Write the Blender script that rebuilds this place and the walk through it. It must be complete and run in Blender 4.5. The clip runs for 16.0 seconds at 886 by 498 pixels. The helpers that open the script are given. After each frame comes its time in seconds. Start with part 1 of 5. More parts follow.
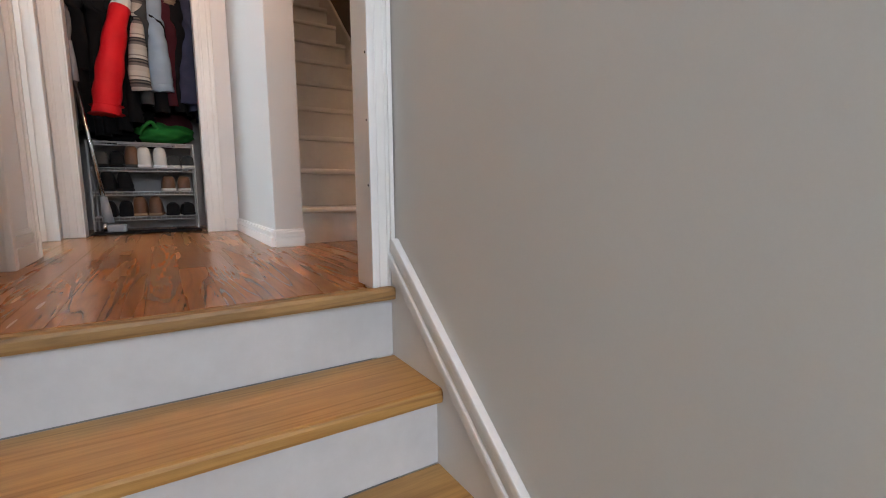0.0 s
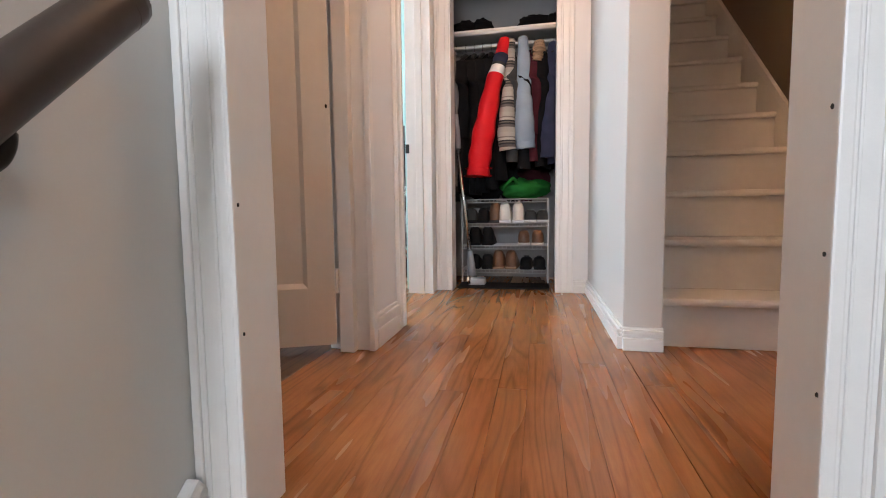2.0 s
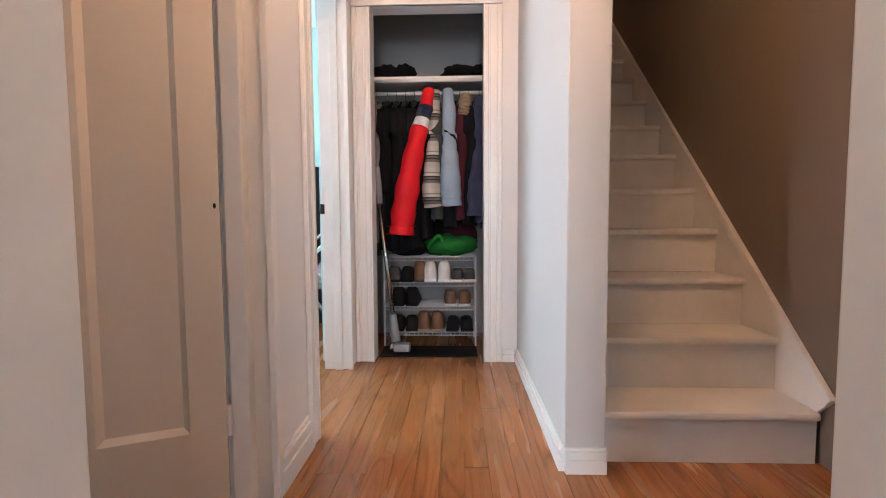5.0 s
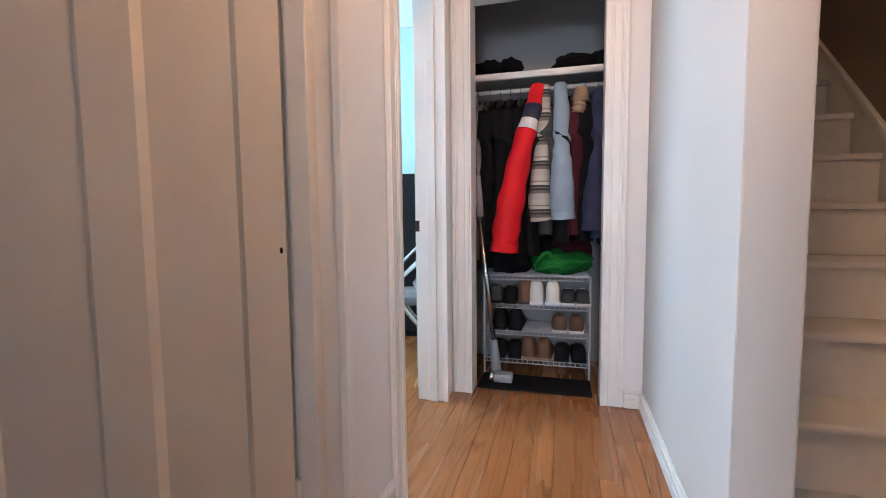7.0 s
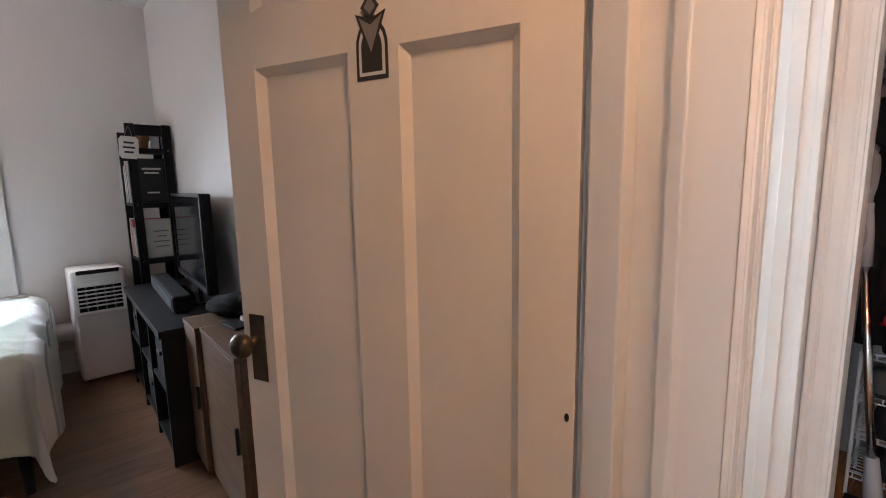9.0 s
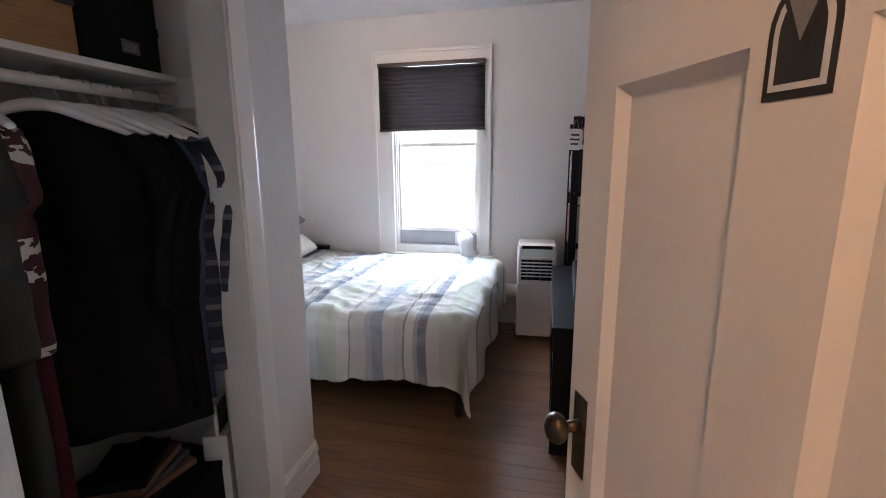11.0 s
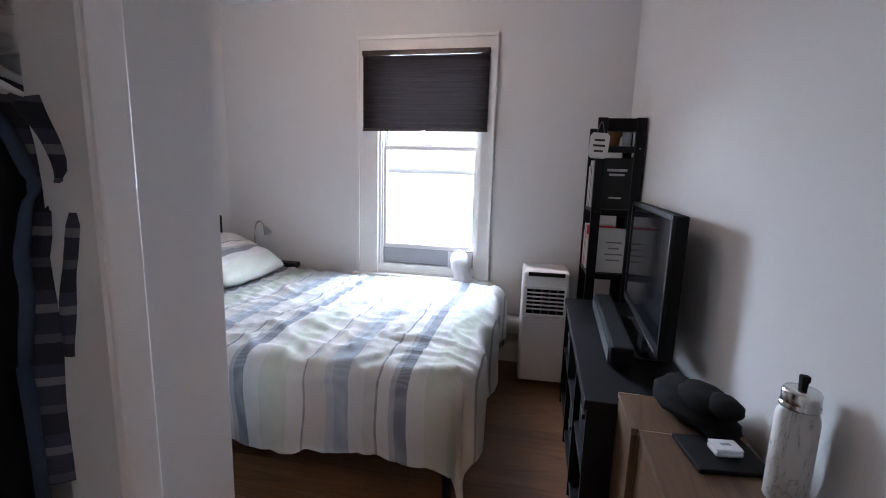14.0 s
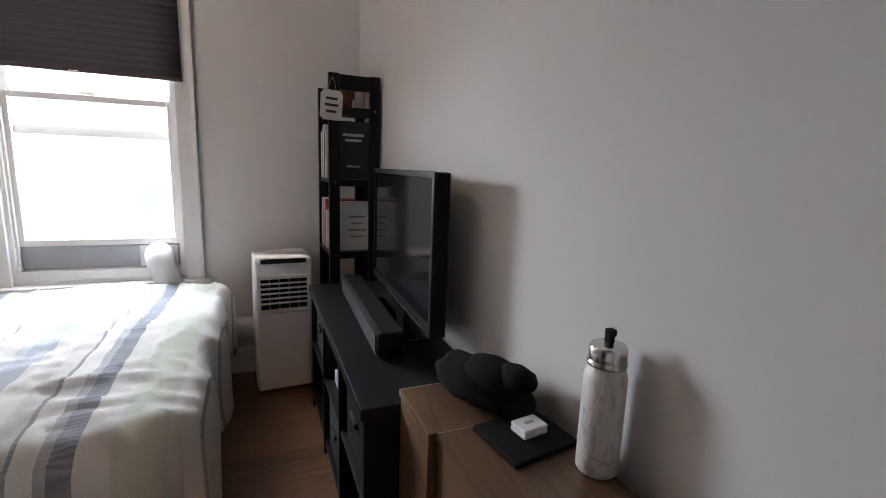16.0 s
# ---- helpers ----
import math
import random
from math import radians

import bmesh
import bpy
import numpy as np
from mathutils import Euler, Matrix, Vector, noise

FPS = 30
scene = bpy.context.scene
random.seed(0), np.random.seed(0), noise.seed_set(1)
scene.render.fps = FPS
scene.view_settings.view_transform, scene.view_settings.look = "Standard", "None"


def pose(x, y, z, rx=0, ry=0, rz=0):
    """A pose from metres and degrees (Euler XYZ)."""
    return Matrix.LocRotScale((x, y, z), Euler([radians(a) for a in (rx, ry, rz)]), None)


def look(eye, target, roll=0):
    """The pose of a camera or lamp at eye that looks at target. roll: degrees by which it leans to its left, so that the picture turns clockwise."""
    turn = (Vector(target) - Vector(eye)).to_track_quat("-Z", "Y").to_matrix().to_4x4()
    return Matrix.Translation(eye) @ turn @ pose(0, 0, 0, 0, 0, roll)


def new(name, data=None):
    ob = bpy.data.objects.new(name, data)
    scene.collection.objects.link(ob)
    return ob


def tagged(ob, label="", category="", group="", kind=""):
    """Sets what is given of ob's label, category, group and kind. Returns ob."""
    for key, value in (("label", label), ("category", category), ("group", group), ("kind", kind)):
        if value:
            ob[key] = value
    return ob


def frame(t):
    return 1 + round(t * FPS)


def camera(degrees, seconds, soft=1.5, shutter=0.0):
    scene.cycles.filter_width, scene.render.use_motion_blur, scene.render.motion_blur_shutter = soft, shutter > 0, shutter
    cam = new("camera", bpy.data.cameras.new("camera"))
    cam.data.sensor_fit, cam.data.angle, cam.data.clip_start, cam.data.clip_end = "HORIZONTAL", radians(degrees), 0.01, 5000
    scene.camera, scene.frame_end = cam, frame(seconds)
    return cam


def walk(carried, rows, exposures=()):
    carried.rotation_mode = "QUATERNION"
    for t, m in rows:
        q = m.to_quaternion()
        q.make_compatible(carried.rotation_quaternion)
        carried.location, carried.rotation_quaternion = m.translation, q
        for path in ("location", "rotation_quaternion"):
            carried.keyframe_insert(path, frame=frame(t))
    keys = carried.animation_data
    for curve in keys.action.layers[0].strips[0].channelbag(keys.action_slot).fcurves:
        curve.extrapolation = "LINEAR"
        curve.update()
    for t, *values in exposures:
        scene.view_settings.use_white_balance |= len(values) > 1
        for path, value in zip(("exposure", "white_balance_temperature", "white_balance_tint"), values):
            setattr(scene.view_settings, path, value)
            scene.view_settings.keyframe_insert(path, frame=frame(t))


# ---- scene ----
cam = camera(89.3, 16.0, soft=1.0)
PATH = [
    (0, (0.162, -0.293, 0.265), (1.206, 1.393, 0.006), -0.4),
    (0.5, (0.211, -0.131, 0.29), (0.722, 1.787, 0.049), 0.2),
    (1, (0.274, 0.022, 0.31), (0.275, 2.012, 0.106), -1.3),
    (1.5, (0.33, 0.129, 0.463), (-0.007, 2.092, 0.274), -0.5),
    (2, (0.302, 0.236, 0.503), (-0.113, 2.186, 0.346), -0.7),
    (2.5, (0.244, 0.297, 0.648), (0.052, 2.282, 0.496), -0.3),
    (3, (0.238, 0.315, 0.713), (0.203, 2.31, 0.581), -0.2),
    (3.5, (0.223, 0.371, 0.74), (0.193, 2.367, 0.612), -0.1),
    (4, (0.222, 0.382, 0.762), (0.192, 2.379, 0.657), -0.0),
    (4.2, (0.228, 0.395, 0.771), (0.189, 2.392, 0.662), -0.1),
    (6.3, (0.292, 0.668, 0.932), (0.119, 2.656, 0.797), 0.3),
    (6.5, (0.3, 0.697, 0.924), (0.04, 2.676, 0.792), -0.2),
    (7, (0.224, 0.794, 0.969), (-0.297, 2.718, 0.812), -0.6),
    (7.5, (0.186, 0.82, 1.101), (-0.372, 2.731, 0.91), -0.4),
    (8, (0.145, 0.948, 1.126), (-0.744, 2.724, 0.889), -1.3),
    (8.5, (0.083, 1.027, 1.264), (-1.194, 2.54, 0.982), -2.2),
    (8.7, (0.032, 1.064, 1.269), (-1.342, 2.489, 0.984), -2.0),
    (10.8, (-0.233, 1.353, 1.397), (-2.188, 1.179, 1.012), 1.5),
    (11, (-0.278, 1.376, 1.413), (-2.186, 0.919, 1.024), -0.4),
    (11.5, (-0.363, 1.452, 1.455), (-1.997, 0.36, 1.081), -2.0),
    (12, (-0.346, 1.43, 1.551), (-1.711, 0.004, 1.227), 0.4),
    (12.5, (-0.369, 1.396, 1.515), (-1.709, -0.054, 1.196), 1.7),
    (13, (-0.416, 1.336, 1.414), (-2.077, 0.271, 1.09), 3.9),
    (13.5, (-0.571, 1.274, 1.362), (-2.401, 0.541, 1.025), 4.1),
    (14, (-0.864, 1.225, 1.369), (-2.792, 0.813, 1.035), 1.7),
    (14.5, (-1.04, 1.202, 1.373), (-3.014, 1.21, 1.052), 2.3),
    (15, (-1.173, 1.178, 1.352), (-3.061, 1.762, 1.043), 2.5),
    (15.5, (-1.236, 1.186, 1.293), (-3.049, 1.967, 0.971), 2.7),
    (16, (-1.258, 1.188, 1.259), (-3.079, 1.937, 0.909), 2.1),
]
walk(cam, [(t, look(eye, target, roll)) for t, eye, target, roll in PATH],
     [(0, 0.12, 6900, 14), (1, 0.34, 6800, 13), (4, 0.38, 6800, 16), (7, 0.3, 6100, 13), (8, 0.32, 6050, 13), (8.5, 0.3, 6800, 15), (11, 0.40, 6500, 15), (11.5, 0.2, 6100, 15), (12, 0.35, 6700, 16), (12.5, 0.52, 6900, 16), (13, 0.4, 6500, 16), (13.5, 0.5, 6200, 17), (14, 0.15, 6300, 17), (14.5, -0.1, 6500, 17), (15, -0.25, 7000, 17), (16, -0.05, 7300, 17)])

# ---------------------------------------------------------------- world and light
world = bpy.data.worlds.new("sky")
scene.world = world
world.use_nodes = True
wn, wl = world.node_tree.nodes, world.node_tree.links
sky = wn.new("ShaderNodeTexSky")
sky.sky_type, sky.sun_disc, sky.sun_elevation, sky.sun_rotation = "NISHITA", False, radians(48), radians(200)
wl.new(sky.outputs[0], wn["Background"].inputs[0])
wn["Background"].inputs[1].default_value = 0.12

sun = new("sun", bpy.data.lights.new("sun", "SUN"))
sun.data.energy, sun.data.angle, sun.data.color = 2.5, radians(0.6), (1, 0.95, 0.88)
sun.matrix_world = look((0, 0, 10), (3.0, 8.0, 0.5))


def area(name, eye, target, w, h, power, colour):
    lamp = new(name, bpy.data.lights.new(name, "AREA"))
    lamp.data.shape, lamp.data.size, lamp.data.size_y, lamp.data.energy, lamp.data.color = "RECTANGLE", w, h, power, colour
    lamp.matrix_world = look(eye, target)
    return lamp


def bulb(name, at, power, colour, radius=0.08):
    lamp = new(name, bpy.data.lights.new(name, "POINT"))
    lamp.data.energy, lamp.data.color, lamp.data.shadow_soft_size = power, colour, radius
    lamp.location = at
    return lamp


DAY, WARM = (0.70, 0.84, 1.0), (1.0, 0.57, 0.32)
area("bedroom_window_light", (-5.0, 0.20, 1.92), (-3.2, -0.15, 0.7), 1.9, 1.6, 690, DAY)
area("study_window_light", (-3.0, 3.28, 1.5), (0.6, 2.75, 1.2), 1.2, 1.2, 100, (0.66, 0.83, 1.0))
# Fill lamp added behind the steps, in place of unseen daylight.
area("stair_fill_light", (0.26, -2.98, 1.5), (0.26, 0.8, 0.4), 0.72, 1.4, 68, (0.76, 0.87, 1.0))
bulb("hall_ceiling_bulb", (0.35, 1.35, 2.42), 33, WARM)
bulb("bedroom_ceiling_bulb", (-3.0, 0.2, 2.46), 9.0, (1.0, 0.72, 0.56))
# Unseen lamp added to brighten the upper stairs; it has no fixture.
bulb("upstairs_fill", (1.1, 4.6, 4.3), 12, WARM)

# ---------------------------------------------------------------- materials


def nodes_of(name):
    m = bpy.data.materials.new(name)
    m.use_nodes = True
    nt = m.node_tree
    return m, nt.nodes, nt.links, nt.nodes["Principled BSDF"]


def coords(n, l, scale, random_shift=False, space="Object"):
    mp = n.new("ShaderNodeMapping")
    mp.inputs["Scale"].default_value = scale
    if space == "World":
        l.new(n.new("ShaderNodeNewGeometry").outputs["Position"], mp.inputs["Vector"])
    else:
        l.new(n.new("ShaderNodeTexCoord").outputs[space], mp.inputs["Vector"])
    if random_shift:
        info = n.new("ShaderNodeObjectInfo")
        mul = n.new("ShaderNodeMath")
        mul.operation = "MULTIPLY"
        mul.inputs[1].default_value = 37.0
        l.new(info.outputs["Random"], mul.inputs[0])
        l.new(mul.outputs[0], mp.inputs["Location"])
    return mp.outputs["Vector"]


def noise_tex(n, l, vec, scale, detail=4.0, rough=0.55, distortion=0.0):
    t = n.new("ShaderNodeTexNoise")
    t.inputs["Scale"].default_value, t.inputs["Detail"].default_value = scale, detail
    t.inputs["Roughness"].default_value, t.inputs["Distortion"].default_value = rough, distortion
    l.new(vec, t.inputs["Vector"])
    return t.outputs["Fac"]


def ramp(n, l, fac, stops, mode="LINEAR"):
    r = n.new("ShaderNodeValToRGB")
    r.color_ramp.interpolation = mode
    while len(r.color_ramp.elements) < len(stops):
        r.color_ramp.elements.new(0.5)
    for e, (p, c) in zip(r.color_ramp.elements, stops):
        e.position, e.color = p, (*c, 1)
    l.new(fac, r.inputs[0])
    return r.outputs[0]


def mix(n, l, fac, a, b, mode="MIX"):
    x = n.new("ShaderNodeMix")
    x.data_type, x.blend_type = "RGBA", mode
    if hasattr(fac, "is_linked"):
        l.new(fac, x.inputs[0])
    else:
        x.inputs[0].default_value = fac
    l.new(a, x.inputs[6])
    l.new(b, x.inputs[7])
    return x.outputs[2]


def bump(n, l, height, strength, distance, b):
    k = n.new("ShaderNodeBump")
    k.inputs["Strength"].default_value, k.inputs["Distance"].default_value = strength, distance
    l.new(height, k.inputs["Height"])
    l.new(k.outputs[0], b.inputs["Normal"])


def tone(c, f):
    return tuple(min(1.0, v * f) for v in c)


def plain(name, colour, rough=0.6, metal=0.0, vary=0.12, big=2.5, fine=60.0, relief=0.15, depth=0.002, gloss_vary=0.08):
    """A surface with broad patches and fine grain."""
    m, n, l, b = nodes_of(name)
    v = coords(n, l, (1, 1, 1))
    f1 = noise_tex(n, l, v, big, 3)
    f2 = noise_tex(n, l, v, fine, 5, 0.65)
    a = ramp(n, l, f1, [(0.3, tone(colour, 1 - vary)), (0.7, tone(colour, 1 + vary))])
    c = ramp(n, l, f2, [(0.3, (1 - vary * 0.6,) * 3), (0.7, (1.0, 1.0, 1.0))])
    l.new(mix(n, l, 1.0, a, c, "MULTIPLY"), b.inputs["Base Color"])
    r = n.new("ShaderNodeMapRange")
    r.inputs[3].default_value, r.inputs[4].default_value = max(0.02, rough - gloss_vary), min(1, rough + gloss_vary)
    l.new(f1, r.inputs[0])
    l.new(r.outputs[0], b.inputs["Roughness"])
    b.inputs["Metallic"].default_value = metal
    if relief:
        bump(n, l, f2, relief, depth, b)
    return m


def wood(name, light, dark, rough, grain=(22, 1.7, 22), shift=True, worn=0.0):
    """Boards with long grain along y."""
    m, n, l, b = nodes_of(name)
    v = coords(n, l, grain, shift, "World" if shift else "Object")
    warp = noise_tex(n, l, v, 0.55, 2, 0.5)
    rings = n.new("ShaderNodeMath")
    rings.operation, rings.inputs[1].default_value = "MULTIPLY", 13.0
    l.new(noise_tex(n, l, v, 0.42, 1.5, 0.4), rings.inputs[0])
    saw = n.new("ShaderNodeMath")
    saw.operation, saw.inputs[1].default_value = "PINGPONG", 1.0
    l.new(rings.outputs[0], saw.inputs[0])
    fibre = noise_tex(n, l, v, 5.0, 5, 0.7)
    middle = tuple(0.72 * p + 0.28 * q for p, q in zip(light, dark))
    a = ramp(n, l, saw.outputs[0], [(0.0, middle), (0.22, tone(light, 0.95)), (0.66, light), (0.84, middle), (1.0, tuple(0.42 * p + 0.58 * q for p, q in zip(light, dark)))])
    f = ramp(n, l, fibre, [(0.28, (0.70, 0.66, 0.62)), (0.62, (1.0, 1.0, 1.0))])
    c = mix(n, l, 0.8, a, f, "MULTIPLY")
    info = n.new("ShaderNodeObjectInfo")
    per = ramp(n, l, info.outputs["Random"], [(0.0, (0.80, 0.78, 0.76)), (1.0, (1.0, 1.0, 1.0))])
    c = mix(n, l, 1.0, c, per, "MULTIPLY")
    patch = ramp(n, l, noise_tex(n, l, coords(n, l, (1, 1, 1), False, "World"), 3.0, 4), [(0.3, (0.78, 0.76, 0.74)), (0.62, (1.0, 1.0, 1.0))])
    c = mix(n, l, 0.6 + worn, c, patch, "MULTIPLY")
    l.new(c, b.inputs["Base Color"])
    r = n.new("ShaderNodeMapRange")
    r.inputs[3].default_value, r.inputs[4].default_value = rough - 0.06, rough + 0.14
    l.new(warp, r.inputs[0])
    l.new(r.outputs[0], b.inputs["Roughness"])
    bump(n, l, fibre, 0.12, 0.001, b)
    return m


def fabric(name, colour, vary=0.25, rough=0.95):
    m = plain(name, colour, rough, 0, vary, 6.0, 260.0, 0.5, 0.002, 0.03)
    m.node_tree.nodes["Principled BSDF"].inputs["Specular IOR Level"].default_value = 0.15
    return m


def banded(name, axis, period, stops, rough=0.9, wander=0.0, dashes=0.0):
    """Cloth woven in bands along one axis of the object."""
    m, n, l, b = nodes_of(name)
    tc = n.new("ShaderNodeTexCoord")
    sep = n.new("ShaderNodeSeparateXYZ")
    l.new(tc.outputs["Object"], sep.inputs[0])
    div = n.new("ShaderNodeMath")
    div.operation, div.inputs[1].default_value = "DIVIDE", period
    src = sep.outputs[axis]
    if wander:
        off = n.new("ShaderNodeMath")
        off.operation, off.inputs[1].default_value = "MULTIPLY_ADD", wander
        l.new(noise_tex(n, l, coords(n, l, (1, 1, 1)), 2.2, 2), off.inputs[0])
        l.new(src, off.inputs[2])
        src = off.outputs[0]
    l.new(src, div.inputs[0])
    fr = n.new("ShaderNodeMath")
    fr.operation = "FRACT"
    l.new(div.outputs[0], fr.inputs[0])
    a = ramp(n, l, fr.outputs[0], stops, "CONSTANT")
    weave = noise_tex(n, l, coords(n, l, (1, 1, 1)), 300, 3)
    f = ramp(n, l, weave, [(0.3, (0.86, 0.86, 0.86)), (0.7, (1, 1, 1))])
    if dashes:
        wave = n.new("ShaderNodeTexWave")
        wave.bands_direction, wave.inputs["Scale"].default_value, wave.inputs["Distortion"].default_value = "X", dashes / 6.0, 1.5
        l.new(tc.outputs["Object"], wave.inputs["Vector"])
        pale = mix(n, l, 0.22, a, ramp(n, l, weave, [(0.0, (0.80, 0.80, 0.78)), (1.0, (0.84, 0.84, 0.82))]))
        a = mix(n, l, wave.outputs["Fac"], a, pale)
    soft = ramp(n, l, noise_tex(n, l, coords(n, l, (1, 1, 1)), 5, 3), [(0.3, (0.9, 0.9, 0.9)), (0.7, (1, 1, 1))])
    l.new(mix(n, l, 1, mix(n, l, 1, a, f, "MULTIPLY"), soft, "MULTIPLY"), b.inputs["Base Color"])
    b.inputs["Roughness"].default_value = rough
    bump(n, l, weave, 0.25, 0.002, b)
    return m


WALL = plain("wall_paint_grey", (0.62, 0.62, 0.60), 0.7, 0, 0.03, 0.9, 220, 0.12, 0.001)
HALLWHITE = plain("wall_paint_white", (0.74, 0.74, 0.74), 0.6, 0, 0.03, 0.9, 220, 0.12, 0.001)
BEDWALL = plain("wall_paint_pale_grey", (0.66, 0.65, 0.64), 0.75, 0, 0.03, 0.9, 220, 0.12, 0.001)
# Light closet walls; the closet's shade is put into this grey.
CLOSETSHADE = plain("closet_paint_shaded", (0.34, 0.335, 0.33), 0.8, 0, 0.06, 1.5, 160, 0.15, 0.001)
# Beige staircase walls, coloured dark brown to hold their shadow.
STAIRSHADE = plain("wall_paint_beige_shaded", (0.17, 0.13, 0.095), 0.75, 0, 0.05, 0.9, 200, 0.12, 0.001)
TEAL = plain("wall_paint_teal", (0.42, 0.62, 0.60), 0.75, 0, 0.04, 0.9, 200, 0.12, 0.001)
CEIL = plain("ceiling_paint", (0.74, 0.74, 0.74), 0.85, 0, 0.03, 1.2, 160, 0.2, 0.001)
TRIM = plain("trim_gloss_paint", (0.76, 0.75, 0.73), 0.35, 0, 0.05, 3.0, 35, 0.25, 0.002)
STEPWHITE = plain("stair_paint", (0.72, 0.70, 0.66), 0.42, 0, 0.07, 4.0, 40, 0.25, 0.002)
# White risers, shaded in the colour to offset the lamp facing them.
RISERDIM = plain("riser_paint_dimmed", (0.58, 0.58, 0.59), 0.45, 0, 0.08, 4.0, 40, 0.25, 0.002)
# Grey set below WALL: shade of the hall wall's end face, in colour.
HALLSHADE = plain("wall_paint_hall_shaded", (0.54, 0.53, 0.51), 0.65, 0, 0.03, 0.9, 220, 0.12, 0.001)
OAK = wood("oak_floor", (0.43, 0.18, 0.062), (0.17, 0.06, 0.019), 0.22)
DARKOAK = wood("dark_oak_floor", (0.20, 0.105, 0.055), (0.07, 0.032, 0.016), 0.3)
PINE = wood("pine_tread", (0.66, 0.37, 0.125), (0.34, 0.15, 0.04), 0.42, (1.3, 26, 26), False)
NOSE = wood("worn_nosing", (0.42, 0.24, 0.09), (0.10, 0.05, 0.02), 0.5, (3, 26, 26), False, 0.3)
RAIL = plain("dark_handrail", (0.045, 0.032, 0.026), 0.4, 0, 0.3, 8, 60)
BRASS = plain("aged_brass", (0.10, 0.075, 0.05), 0.38, 0.8, 0.35, 20, 90)
DARKIRON = plain("dark_iron", (0.02, 0.018, 0.016), 0.45, 0.6, 0.3, 20, 90)
CHROME = plain("brushed_steel", (0.66, 0.65, 0.64), 0.22, 1.0, 0.06, 10, 200, 0.05)
BLACK = plain("black_lacquer", (0.009, 0.009, 0.011), 0.42, 0, 0.25, 4, 90, 0.08)
BLACKMATT = plain("black_matt", (0.007, 0.007, 0.008), 0.7, 0, 0.3, 6, 120)
for _m in (BLACK, BLACKMATT):
    _m.node_tree.nodes["Principled BSDF"].inputs["Specular IOR Level"].default_value = 0.15
SCREEN = plain("screen_glass", (0.012, 0.013, 0.016), 0.12, 0, 0.1, 4, 60, 0.0)
BROWN = wood("walnut_board", (0.16, 0.085, 0.042), (0.07, 0.036, 0.018), 0.45, (2, 20, 20), False)
PLYEDGE = plain("pale_edge_band", (0.45, 0.38, 0.30), 0.5, 0, 0.1, 9, 80)
PLASTIC = plain("white_plastic", (0.74, 0.74, 0.76), 0.4, 0, 0.03, 3, 150, 0.05)
GREYPLASTIC = plain("grey_plastic", (0.30, 0.31, 0.33), 0.45, 0, 0.08, 5, 120)
WIRE = plain("white_coated_wire", (0.46, 0.46, 0.47), 0.4, 0, 0.08, 10, 120)
DOORPAINT = plain("door_cream_paint", (0.72, 0.68, 0.62), 0.4, 0, 0.05, 2.5, 45, 0.25, 0.0015)
DUVET_STOPS = [(0.0, (0.27, 0.30, 0.36)), (0.07, (0.82, 0.82, 0.80)), (0.17, (0.71, 0.75, 0.66)), (0.33, (0.83, 0.82, 0.80)), (0.42, (0.34, 0.37, 0.40)), (0.433, (0.76, 0.74, 0.71)),
               (0.55, (0.58, 0.62, 0.66)), (0.60, (0.44, 0.49, 0.56)), (0.70, (0.80, 0.79, 0.77)), (0.80, (0.70, 0.69, 0.66)), (0.875, (0.30, 0.33, 0.36)), (0.89, (0.83, 0.82, 0.80)), (0.965, (0.50, 0.53, 0.56))]
DUVET_STOPS = [(0.0, (0.83, 0.82, 0.80)), (0.03, (0.50, 0.53, 0.56))] + [(p + 0.065, c) for p, c in DUVET_STOPS[:-1]]
DUVET = banded("striped_duvet_cotton", 1, 0.70, DUVET_STOPS, 0.9, 0.035, 130)
SHEET = fabric("dark_bed_base", (0.02, 0.02, 0.024))
MARBLE_M, _n, _l, _b = nodes_of("marbled_enamel")
_v = noise_tex(_n, _l, coords(_n, _l, (9, 9, 3.5)), 1.6, 6, 0.6, 2.2)
_l.new(ramp(_n, _l, _v, [(0.40, (0.72, 0.70, 0.68)), (0.485, (0.66, 0.64, 0.62)), (0.50, (0.30, 0.29, 0.28)), (0.515, (0.66, 0.64, 0.62)), (0.6, (0.74, 0.73, 0.71))]), _b.inputs["Base Color"])
_b.inputs["Roughness"].default_value = 0.35
GLASS, _n, _l, _b = nodes_of("window_glass")
_clear, _gloss, _both = _n.new("ShaderNodeBsdfTransparent"), _n.new("ShaderNodeBsdfGlossy"), _n.new("ShaderNodeMixShader")
_gloss.inputs["Roughness"].default_value, _both.inputs[0].default_value = 0.02, 0.05
_l.new(_clear.outputs[0], _both.inputs[1])
_l.new(_gloss.outputs[0], _both.inputs[2])
_l.new(_both.outputs[0], _n["Material Output"].inputs["Surface"])
RED = fabric("red_nylon", (0.62, 0.012, 0.018), 0.12, 0.5)
DARKCLOTH = fabric("black_cloth", (0.006, 0.006, 0.007), 0.3)
NAVY = fabric("navy_cloth", (0.035, 0.04, 0.075))
CHARCOAL = fabric("charcoal_wool", (0.05, 0.052, 0.052))
OLIVE = fabric("grey_green_wool", (0.07, 0.075, 0.065))
DENIM = fabric("washed_denim", (0.26, 0.33, 0.40), 0.12)
DARKDENIM = fabric("blue_denim", (0.07, 0.10, 0.16), 0.2)
MAROON = fabric("maroon_knit", (0.06, 0.012, 0.018))
TAN = fabric("tan_cloth", (0.30, 0.20, 0.13))
GREYCLOTH = fabric("grey_cloth", (0.22, 0.21, 0.21))
WHITECLOTH = fabric("white_cloth", (0.66, 0.65, 0.62), 0.08)
